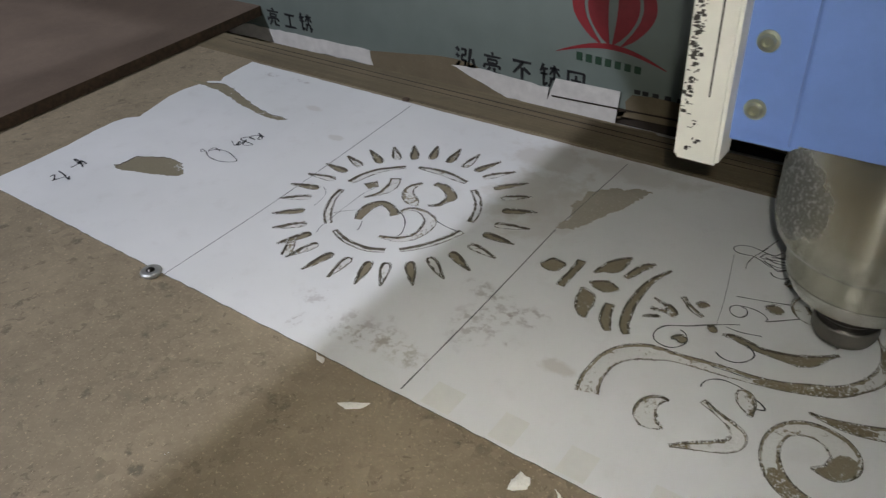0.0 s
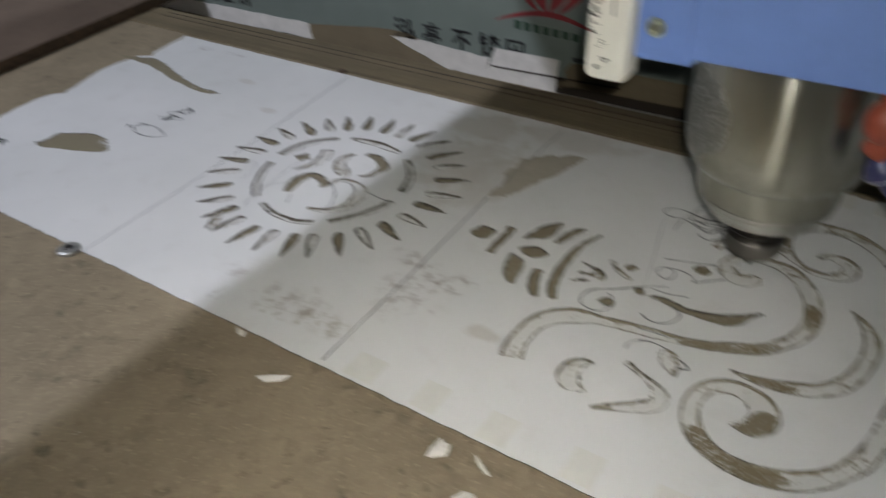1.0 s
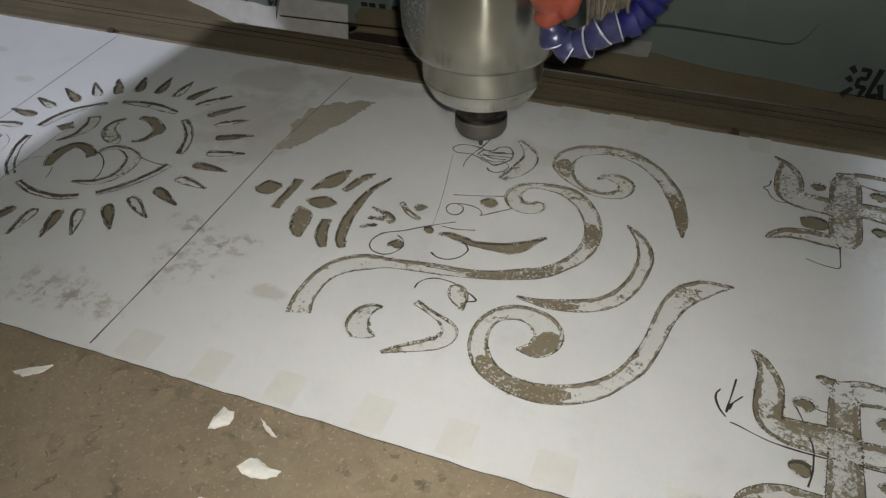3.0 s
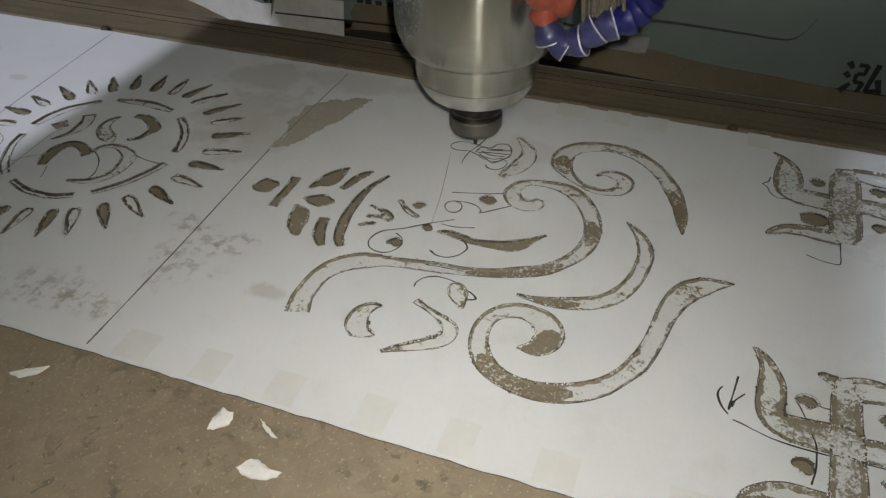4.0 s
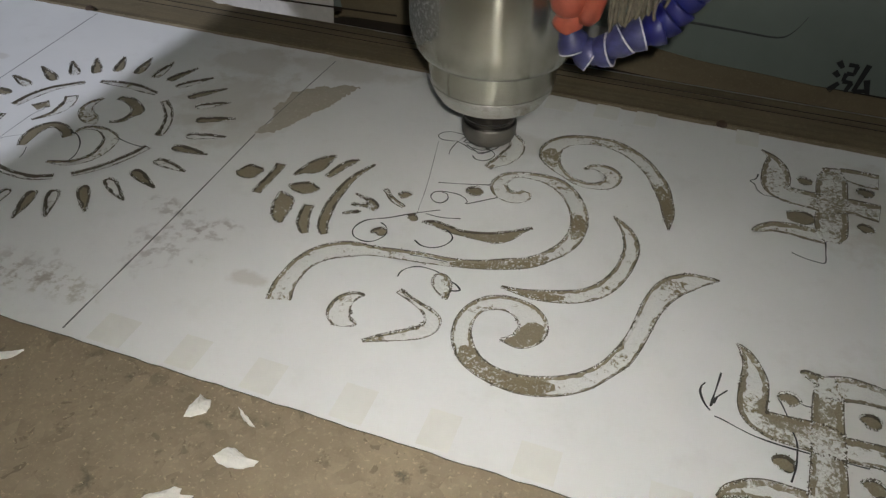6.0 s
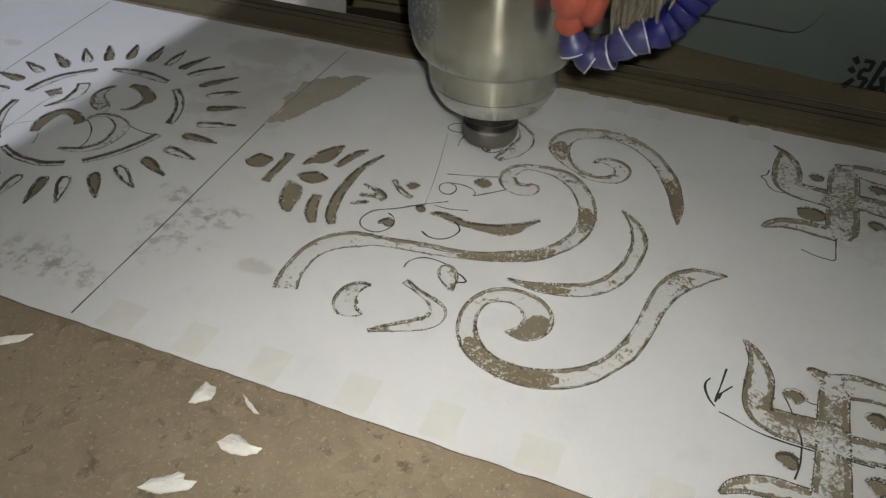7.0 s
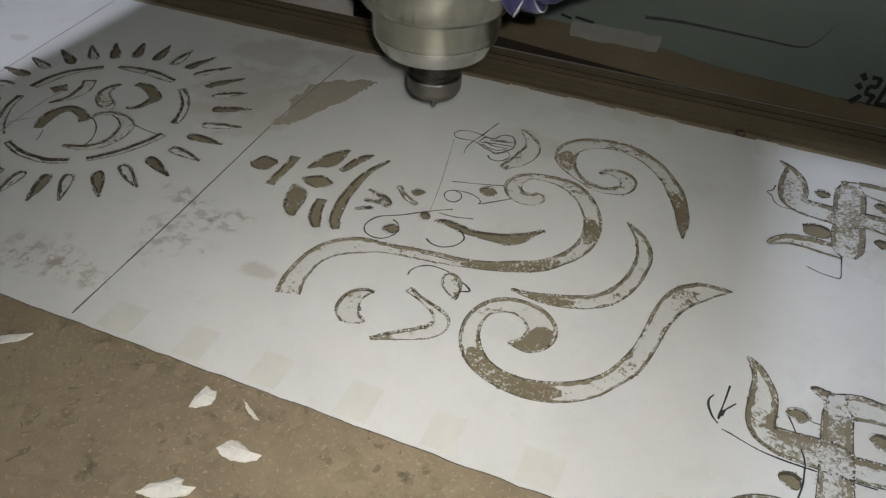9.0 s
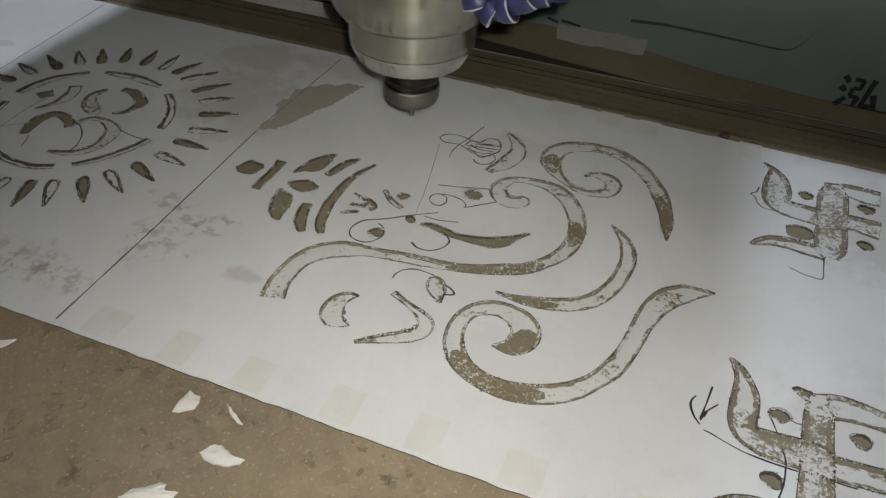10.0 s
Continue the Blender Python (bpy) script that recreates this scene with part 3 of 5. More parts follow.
TAIL_SCROLL = [(191.5, 67.4, 0.6), (195.5, 68.1, 5.4), (200, 69.9, 10.7), (203.3, 74.3, 13.4), (204.3, 79, 13.6), (202.6, 83.9, 14), (197.5, 88.9, 12.8), (189.4, 91.2, 10.6), (181.4, 89.5, 9.7), (175.1, 83.7, 8.2), (172.5, 75.1, 8.5), (173.5, 65.2, 9.1), (176.6, 58.4, 9.6), (182, 51.7, 9.6), (189.4, 47.3, 9.2), (199.6, 44.9, 9.7), (210.4, 45.4, 10.8), (222.1, 49.3, 11), (232.6, 56.2, 10), (240.5, 65.6, 8.7), (246.2, 75.7, 9.7), (249.8, 87.1, 9.1), (252, 98.3, 9.1), (253.8, 109.5, 9.9), (256.8, 121.2, 11.7), (261.9, 131.7, 13.4), (269.9, 139.5, 12), (277, 143.1, 6.4), (284, 145.5, 0.6)]
MID_ARC = [(181.9, 101.8, 1.3), (190.6, 101.4, 3.8), (200.1, 102.2, 7.2), (212.8, 105.7, 8.9), (223, 111, 9), (230.4, 119.3, 9), (235.2, 130.3, 8.4), (237.7, 142.3, 8.2), (238.2, 153.6, 8.3), (235.9, 163.3, 7.4), (231.2, 171.8, 4.9), (224.1, 179.5, 0.7)]
TOP_SCROLL = [(198.9, 219.6, 1.2), (203.1, 224, 4.6), (209.1, 224.2, 8.4), (214.4, 221.9, 9.5), (217, 217.2, 9.8), (215.5, 209.5, 8.8), (208.1, 204.4, 6), (198.8, 204.5, 5.2), (189.9, 209.1, 4.6), (181.3, 216.9, 8.5), (176.1, 226.4, 12.9), (175.4, 236.8, 12.9), (180.5, 245.9, 12.1), (189.9, 251.8, 11), (201.4, 254.4, 9.5), (212.3, 253, 10.5), (222.8, 247.4, 9.7), (231.7, 239.1, 9.7), (238.4, 230.1, 9.1), (244.5, 218.6, 10), (249.5, 204.9, 7.9), (252.3, 192.6, 6.7), (254.4, 177.9, 0.7)]
HOOK = [(141.8, 247.4, 2.4), (146.6, 242.5, 5.2), (151.9, 235.8, 8.1), (154.2, 227.6, 10.3), (153.1, 220, 12), (150.3, 211.2, 10.3), (146.3, 205.3, 7.3), (143.9, 200.1, 4.4)]
ESS = [(135.4, 80.8, 3.3), (141.9, 78, 3), (148.9, 75, 3.6), (154.5, 71.9, 5.8), (158.2, 67.8, 8.1), (158.2, 62.3, 8.3), (154.2, 57.4, 8), (145.9, 52.2, 6), (138.5, 47.9, 4), (132.8, 43.8, 1.5)]
CRESCENT = [(121.1, 72.3, 0.9), (116.9, 69.9, 5.7), (113.9, 65.7, 8.7), (113.4, 61, 10.5), (114.5, 56.7, 11.5), (117.5, 53.4, 10.5), (121.4, 52.4, 6.2), (125.7, 52.9, 1.2)]
LEAF = [(149, 99.5, 3.2), (151.2, 96.9, 8.3), (153.6, 93.1, 9.7), (155.9, 89.1, 7.3), (158.1, 85.8, 3.7), (159.6, 83.4, 0.6)]
MOUSTACHE = [(126.2, 136.4, 1.1), (133.3, 137.6, 4.5), (141.5, 135.8, 5.5), (149.9, 134.9, 4.9), (159.3, 135.7, 6.8), (167.9, 137.4, 9.2), (173.8, 141.6, 8.2), (178.9, 147.2, 3.9), (184.2, 153.3, 1)]
CROWN_A = [(5, 142.5, 1), (8.5, 143, 10), (13, 145, 14.5), (16.5, 147.6, 9), (19, 150.2, 1)]
CROWN_B = [(26.6, 158.8, 6.4), (27.2, 149.2, 5.4), (27.3, 141.5, 5.1), (27, 133.9, 5.7), (27.1, 127.5, 5.7)]
CROWN_C = [(38.9, 150.8, 1.3), (42, 157, 6.4), (46.3, 162.3, 12.7), (49, 170.7, 8.8), (53, 179.3, 0.8)]
CROWN_D = [(58.1, 156.4, 3.5), (60.2, 163.1, 5.2), (62.2, 170.5, 5.6), (65.2, 175.7, 4.9), (68.9, 179.7, 0.7)]
CROWN_E = [(79.6, 178.6, 1.3), (76.3, 171.6, 3), (72.8, 160.1, 4.1), (72, 146.9, 5.5), (72.2, 134.5, 5.9), (74.2, 122.8, 6.2), (76.9, 113.7, 5.3), (81.2, 107.4, 3.7)]
CROWN_F = [(40.7, 141.1, 1.2), (45.7, 141.1, 7.9), (52, 141.9, 12), (56.6, 142.6, 7.9), (59.5, 144.2, 1.1)]
CROWN_G = [(39.6, 133.6, 1.6), (45.5, 127.1, 11.2), (47.9, 120.3, 11.1), (50.5, 113, 7.9), (54.1, 107.7, 1.6)]
CROWN_H = [(61, 127.8, 5.6), (63.1, 118.9, 6.5), (65.8, 111.6, 6.6), (71.1, 104.4, 3.4)]
MARK_A = [(81, 147.2, 1.2), (87.6, 145.2, 1.8), (91.9, 143.8, 4.1), (95.8, 139.6, 5.6), (96.8, 135.7, 2.5)]
MARK_B = [(82.9, 137.2, 1.8), (88.4, 138.3, 3.2), (93, 139.7, 4.8)]
MARK_C = [(82.1, 127.3, 1.1), (85.9, 130, 2.6), (91.1, 132.3, 1.6)]
MARK_D = [(95.4, 157.6, 2.3), (99.1, 153.3, 2.6), (104.3, 148.8, 3.3), (111.7, 145.2, 2.3)]
MARK_E = [(103.8, 155.2, 1.2), (106.6, 155.7, 6.6), (109.7, 157.3, 5.5), (112, 158.1, 1.1)]
MARK_F = [(139.2, 172.5, 1.1), (141.6, 173.7, 7.3), (144.9, 174.3, 9.5), (147.7, 174.6, 7.3), (149.5, 175, 1.1)]
MARK_G = [(116.9, 137.1, 0.6), (118.6, 138, 5.1), (121.1, 138.4, 6.1), (122.4, 139.4, 1.1)]
MARK_H = [(103.4, 117.9, 1), (105.9, 120.1, 4.4), (108.6, 120.8, 7.8), (111.4, 122, 3.4)]
KNOT_NEAR_ARM = [(294.9, 103.8, 0.7), (298.8, 99.4, 4.8), (301.7, 93, 7.6), (303.3, 84.9, 11.4), (303.3, 76.6, 12.4), (303.1, 68.5, 11.9), (305.4, 62.9, 11.8), (311.8, 60.9, 14.1), (319.6, 60.7, 15.1), (327.3, 61, 15.9), (333.7, 60.8, 15.4), (339.8, 59.3, 12.5), (348.1, 59.7, 12.2), (362.6, 60.5, 12.1)]
KNOT_NEAR_TOP = [(333.6, 97.2, 6.9), (333.8, 86.2, 11.9), (333.4, 77, 12.5), (333.3, 67.8, 12.7), (333.4, 57.7, 13.2), (333.1, 50.6, 13.1), (333, 43, 13.9), (332.6, 30.7, 14.3), (332.4, 20.9, 14)]
KNOT_NEAR_TAIL = [(322.7, 95.3, 1.6), (324.9, 96.1, 3.6), (328.3, 94.4, 5.5), (331.7, 93.5, 6.3)]
KNOT_NEAR_RIGHT = [(331.7, 90.4, 12.1), (338.2, 91.8, 13.9), (344.3, 93, 14), (351.1, 93, 12.6), (357.9, 92.3, 11.4), (365, 91.1, 10.3)]
KNOT_NEAR_LOW = [(292.5, 18.5, 1.3), (296.2, 22.3, 5.3), (299.8, 24.8, 6.7), (304.9, 26.9, 8.7), (311.7, 28.2, 9.9), (318.9, 28.6, 9), (325.6, 28.6, 8.8)]
KNOT_NEAR_DOT0 = [(313.7, 76.3, 1.2), (315.6, 78.1, 5.9), (318.6, 78.3, 8.1), (321.1, 77.6, 5.5), (322.2, 76.9, 1.1)]
KNOT_NEAR_DOT1 = [(346.2, 76.9, 1.4), (347.7, 77.6, 5.8), (350.6, 77.4, 8.2), (353.3, 77.1, 6.2), (354.6, 76.7, 1.9)]
KNOT_NEAR_DOT2 = [(312.1, 42.3, 2.1), (313.9, 43.1, 6.1), (316.8, 43.3, 7.8), (319.1, 42.2, 6), (320.4, 41.8, 1.8)]
KNOT_NEAR_DOT3 = [(345, 43.3, 1.5), (346.7, 43.9, 5.9), (349.6, 43.6, 8.7), (352, 43.1, 7.1), (353.7, 42.1, 2.9)]
KNOT_FAR_ARM = [(299.1, 282.3, 0.7), (305.2, 275.9, 5.6), (307.7, 266.1, 13.5), (308.3, 253.5, 16.7), (308.4, 244.3, 15.8), (311.4, 239.3, 15.9), (317.4, 236.8, 16.3), (326.7, 236.1, 16.7), (335.8, 235.5, 18.1), (347.4, 237.7, 15.1), (356.1, 237.2, 15.9), (364.9, 236, 17.4)]
KNOT_FAR_BAR = [(341, 275.8, 7.4), (340.4, 264.4, 15.8), (339.6, 249.7, 17.4), (339.4, 232.2, 16), (338.5, 216.7, 17.4), (338.5, 205, 14.8), (339.2, 198.7, 5.6)]
KNOT_FAR_RIGHT = [(337.3, 267.1, 14.5), (348.3, 271, 14), (357.1, 270.1, 16.4), (366.4, 269.4, 16.3)]
KNOT_FAR_LOW = [(297.5, 194.3, 1.4), (301.7, 198, 5.8), (308.7, 202.1, 8.6), (317.1, 203.3, 10.5), (325.8, 202.6, 11.5), (334.9, 202.4, 12.5)]
KNOT_FAR_DOT0 = [(320.1, 255.3, 2.3), (323, 255.4, 7.4), (326.3, 255.1, 7.5), (329, 254.8, 3.4)]
KNOT_FAR_DOT1 = [(353.5, 253.7, 2.2), (356.6, 255.2, 8.4), (360.1, 254.4, 8.5), (362.5, 253.2, 2.6)]
KNOT_FAR_DOT2 = [(315.1, 215.5, 8.3), (319.6, 216, 12.4), (324.8, 216.7, 12.3), (329.7, 217.3, 5.9)]
KNOT_FAR_DOT3 = [(352, 218.4, 1.9), (354.6, 218.8, 6.9), (358.2, 218.1, 7.6), (360.7, 216.6, 2.3)]
SLOT_A = [(-175.1, 156.6, 6.3), (-172.6, 170.3, 8), (-168.2, 182.2, 7), (-160, 192, 5), (-152.5, 199.4, 4.1)]
SLOT_B = [(-143.5, 204.2, 2.9), (-131.8, 205.8, 6.6), (-118.5, 206.7, 7.4), (-106.4, 205.1, 6.8), (-96.4, 203.8, 3.9)]
SLOT_C = [(-85.4, 197.3, 4.9), (-76.7, 189.4, 5.5), (-69, 179.4, 5.5), (-64, 167.9, 5.5), (-62, 158.4, 4.9)]
SLOT_D = [(-60, 145.4, 5.3), (-63.4, 134.1, 5.4), (-68.2, 123.3, 5.4), (-75.1, 112.5, 5), (-82.9, 104, 4.2)]
SLOT_E = [(-138.2, 98.9, 4), (-127.1, 94.3, 4.5), (-114.2, 92.4, 4.8), (-101.5, 93.5, 4.9), (-91.2, 98.4, 4.7)]
SLOT_F = [(-173, 145, 4.5), (-170.1, 133.2, 5), (-163.8, 121.1, 5.8), (-156.6, 111, 6), (-148, 103.3, 5.1)]
GLYPH_A = [(-133.6, 118.5, 4.9), (-136.6, 126.7, 8.2), (-137.6, 136.8, 8.7), (-134.2, 144.5, 6.7), (-127.7, 145.7, 6.5), (-120.6, 142.6, 6.7), (-113.7, 137.1, 6.9)]
GLYPH_B = [(-113.6, 139.9, 2.3), (-110.6, 149.2, 4), (-101.7, 151.9, 4.9), (-90.7, 147.7, 8), (-85.4, 141.3, 9.7), (-83.4, 128.3, 7.7), (-87.2, 118.4, 6.6), (-94.4, 112.7, 5), (-106, 109.6, 2.2)]
GLYPH_C = [(-125.6, 185.6, 1.9), (-128.3, 177.3, 5.9), (-126.3, 168.4, 8.6), (-119.7, 162.1, 10.3), (-113.5, 158.7, 8.7), (-107.7, 155.6, 1.1)]
GLYPH_D = [(-116.4, 189.6, 4.7), (-107.6, 189.4, 7.1), (-98.7, 184.8, 7.6), (-93.3, 178.8, 8.7), (-93.9, 172.6, 4.4), (-95.4, 165.1, 3.6), (-101.4, 160.9, 1.6)]
GLYPH_E = [(-159.5, 158.3, 9.9), (-157.3, 162.7, 8.2), (-154.1, 166.2, 9)]
GLYPH_F = [(-148, 180.4, 8), (-143.7, 173, 8.6), (-142, 164.3, 8.3), (-143.5, 155.9, 4.6), (-149.8, 145.1, 1)]
EXTRA_RAY = [(-157.8, 76, 5.6), (-151.7, 68.1, 6.5), (-145.7, 58.2, 7)]
PEN_P1 = [(136.9, 229.8), (129.3, 227.6), (123, 229.1), (114.6, 231), (108.9, 230.6), (104.9, 227.9), (103.5, 223.5), (107.2, 220.1), (112.8, 220.5), (116.3, 221.5)]
PEN_P2 = [(125.1, 248.4), (122.9, 240.3), (120.3, 229.3), (117.4, 220.5), (116.3, 211.4), (117.1, 205.5)]
PEN_P3 = [(142.5, 225.3), (134.3, 224.2), (127.2, 223), (122.4, 221.5)]
PEN_P4 = [(121.7, 174.7), (135.9, 178.5), (151.1, 183.3)]
PEN_P5 = [(158.3, 172.8), (150.2, 165.9), (145.4, 161.9), (143.1, 160.6), (143.4, 162.9), (139.9, 166.3), (134.2, 167.8), (127.5, 167.2), (123, 165), (122.2, 160.6), (125.4, 156.5), (129.9, 156.4), (132.2, 160.7), (130.6, 165.3), (127.1, 166.4)]
PEN_P6 = [(131.9, 149.9), (123.6, 144.7), (115.6, 139.1), (107.8, 133.1), (98.3, 127.6), (94.7, 122.6), (93.8, 116.5), (96.8, 111.4), (102.9, 109.6), (108, 111.4), (111.4, 116.6), (111.7, 121.3), (109, 125.6), (105.5, 127.5)]
PEN_P7 = [(125.7, 143.8), (134.7, 143.7), (145.1, 146.4)]
PEN_P8 = [(128.3, 120.1), (132.9, 117.3), (139, 117.4), (144.3, 121.3), (146.6, 126.6), (146.1, 129.9), (142.9, 133.4), (139.8, 134.9)]
PEN_P9 = [(130.9, 90.2), (131.1, 94.3), (133.8, 98.5), (139, 101.2), (145.5, 101.2), (149.5, 100.4)]
PEN_P10 = [(130.4, 108.1), (140.1, 109.1), (150.9, 109.6)]
PEN_P11 = [(157.2, 96.4), (160.5, 94.9), (163.5, 92), (160.8, 90.2), (158.5, 90.2)]
PEN_P12 = [(283.2, 74.8), (281.7, 71.7), (281.7, 68.1), (283.7, 63.2), (286.5, 59.7)]
PEN_P13 = [(289.3, 82.9), (288, 73.2), (286.4, 62.4), (287.8, 66.9), (290.2, 70.2), (292.7, 73.6), (289, 68.7), (287.6, 64.2)]
PEN_P14 = [(319.6, 60.4), (321.1, 55.8), (321.3, 49.6), (320.8, 42.5), (319.2, 35.2)]
PEN_P15 = [(335.2, 198.4), (335, 188.4), (334.5, 179.6), (329.8, 178.8), (324.2, 179.7), (318, 182.1)]
PEN_P16 = [(298.3, 252.7), (297.1, 247), (294.1, 243.8), (296.8, 240.7), (298.5, 235.4), (302.8, 231.5), (310.6, 232.1)]
PEN_P17 = [(322, 77.4), (324.6, 76.6), (327.3, 76.8)]
PEN_P22 = [(288.4, 57.4), (291.7, 56.7), (298.8, 54.3), (305.6, 52.6), (314.5, 51.8), (321, 51.7), (326.2, 51.7)]
PEN_P23 = [(313.3, 77.1), (315.1, 73.7), (317.4, 67.9)]
PEN_P24 = [(339.1, 52.3), (342.2, 52.3), (348.4, 52.5)]
PEN_P25 = [(131.3, 209.4), (133.8, 206.5), (138.4, 205.9), (142.4, 209.2), (143.9, 214.6), (141.7, 217.8), (139, 219.3)]
PEN_P26 = [(116.3, 221.5), (123, 218.8), (128, 215.5), (134.7, 214.5), (140.4, 217.2)]
PEN_P18 = [(-321.7, 131.9), (-326.5, 132.7), (-322.6, 128.9), (-320, 131.7), (-308.9, 126.2), (-293.8, 125.8), (-282, 132.9), (-292.6, 138.4), (-304.4, 141), (-314.3, 138.8), (-318.3, 132.7), (-318.2, 140.1), (-308.7, 138.4)]
PEN_P19 = [(-315.5, 156.9), (-305.9, 152.5), (-308.8, 160.8), (-303.7, 153.8), (-305.7, 165.3), (-300.6, 156.8), (-294, 162), (-311, 163.4), (-308.2, 170.2), (-298.6, 169.5), (-307.8, 170.5), (-301.9, 177.9), (-297.7, 171.3), (-295.8, 174.9), (-306.3, 180.5), (-296.2, 177.3)]
PEN_P20 = [(-398, 32.2), (-397.4, 35.9), (-390, 31.5), (-389.8, 29.4), (-387.6, 35.2), (-387.1, 40), (-400.6, 41.9), (-392.9, 40.9), (-379.1, 38.2), (-384.5, 41.5)]
PEN_P21 = [(-397.3, 50.9), (-397.3, 56.7), (-399.9, 61), (-408.8, 61.7), (-397.5, 58.9), (-391.8, 62.3), (-401.4, 62.5), (-388.7, 57.2)]
PEN_P27 = [(-115.5, 141.9), (-109.9, 140.9), (-101.4, 133.5), (-95.3, 122.6), (-94.6, 115.4)]
PEN_P28 = [(-84.1, 146.9), (-72.7, 144.4), (-61.4, 143.7)]
PEN_P29 = [(-129, 118.2), (-125.4, 111.6), (-124.1, 107.2)]
PEN_S1 = [(-155, 115.7), (-148.2, 123.7), (-139.7, 129.8)]
PEN_S2 = [(-147.1, 89.5), (-150.7, 102.1), (-154.4, 146.7), (-152.4, 159)]
PEN_S3 = [(-189.1, 140.7), (-181.1, 135.4), (-176.6, 126.3), (-174.8, 115.8)]
PEN_L1 = [(-199, -3), (-206, 119), (-224, 299)]
PEN_L2 = [(0, 2), (-2, 81), (-6, 182)]
PEN_L3 = [(-6, 195), (-4, 294)]
PEN_L4 = [(106, 217), (116, 171), (121, 141)]

# bearing of each ray's foot and tip, in degrees
RAY_TURNS = [(121, 123), (110, 111), (98, 99), (86, 88), (77, 75), (67, 63), (52, 51), (40, 39), (26, 26), (11, 13), (0, 0), (-13, -12), (-25, -25), (-37, -36), (-48, -48), (-60, -60), (-69, -70), (-81, -82), (-92, -94), (-105, -106), (-117, -117), (-128, -130), (-143, -142), (-158, -155), (-169, -168), (178, -179), (167, 169), (156, 157), (143, 145), (132, 133)]
SUN = (-0.1172, 0.1510)


def sun_rays():
    """Teardrop rays, and six bowed slots, round the sun."""
    rays = []
    for foot, tip in RAY_TURNS:
        turn = (tip - foot + 180) % 360 - 180
        r0, r1 = 72.5 + random.uniform(-1.5, 1.5), 98 + random.uniform(-1.5, 1.5)
        if foot == -106:
            r1 = 90
        rows = []
        for s, w in ((0, 2.6), (0.08, 6.0), (0.3, 7.2), (0.65, 4.8), (1, 1.0)):
            r, q = r0 + (r1 - r0) * s, math.radians(foot + turn * s)
            rows.append((SUN[0] * 1000 + r * math.cos(q), SUN[1] * 1000 + r * math.sin(q), w))
        rays.append(rows)
    slots = [SLOT_A, SLOT_B, SLOT_C, SLOT_D, SLOT_E, SLOT_F]
    return rays, slots


def edge_dust(rows, band=0.55, drop=0.0, others=()):
    """Brown dust packed along both sides of a cut's floor."""
    bm = bmesh.new()
    c = glide(rows, 7)
    # the dust stops where another stroke crosses
    cross = [q for o in others if o is not rows for q in glide(o, 7)]
    for side in (-1, 1):
        line = []
        inside = []
        for i, q in enumerate(c):
            d = c[min(i + 1, len(c) - 1)] - c[max(i - 1, 0)]
            nrm = np.array((-d[1], d[0])) / (math.hypot(d[0], d[1]) + 1e-9)
            w = max(q[2], 0.5) / 2
            inner = max(0.0, w - band - (0.9 + band * 0.5) * max(0.0, noise.noise((q[0] * 0.2, q[1] * 0.2, side * 3.0))) + random.uniform(-0.3, 0.25))
            rim = q[:2] + side * nrm * w
            inside.append(any(math.hypot(rim[0] - o[0], rim[1] - o[1]) < o[2] / 2 - 0.4 for o in cross))
            line.append([bm.verts.new((*((q[:2] + side * nrm * r) / 1000), z)) for r, z in ((w + 0.28, 0.00006 + drop), (w - 0.02, 0.00001 + drop), (inner, -0.00076 + drop))])
        for a, b, hidden in zip(line, line[1:], inside):
            if hidden:
                continue
            for j in range(2):
                bm.faces.new((a[j], a[j + 1], b[j + 1], b[j]))
    return bm


def burrs(strokes, each, size, seed):
    """Torn crumbs strewn in clusters along the rims of the cuts."""
    random.seed(seed)
    bm = bmesh.new()
    for rows in strokes:
        c = glide(rows, 7)
        for i, q in enumerate(c[:-1]):
            d = c[i + 1] - q
            nrm = np.array((-d[1], d[0])) / (math.hypot(d[0], d[1]) + 1e-9)
            for side in (-1, 1):
                lump = noise.noise((q[0] * 0.13, q[1] * 0.13, side * 5.0 + seed))
                for k in range(each if lump > -0.05 else 0):
                    if random.random() < 0.35:
                        continue
                    at = q[:2] + d[:2] * random.random() + side * nrm * (max(q[2], 0.5) / 2 + random.gauss(-0.1, 0.35))
                    r = size * random.uniform(0.5, 1.5)
                    a = random.uniform(0, 6.28)
                    low = [bm.verts.new(((at[0] + r * math.cos(a + t) * random.uniform(0.6, 1.5)) / 1000, (at[1] + r * math.sin(a + t)) / 1000, -0.0001)) for t in (0, 2.1, 4.2)]
                    tip = bm.verts.new((at[0] / 1000, at[1] / 1000, r * random.uniform(0.5, 1.1) / 1000))
                    for j in range(3):
                        bm.faces.new((low[j], low[(j + 1) % 3], tip))
    return bm


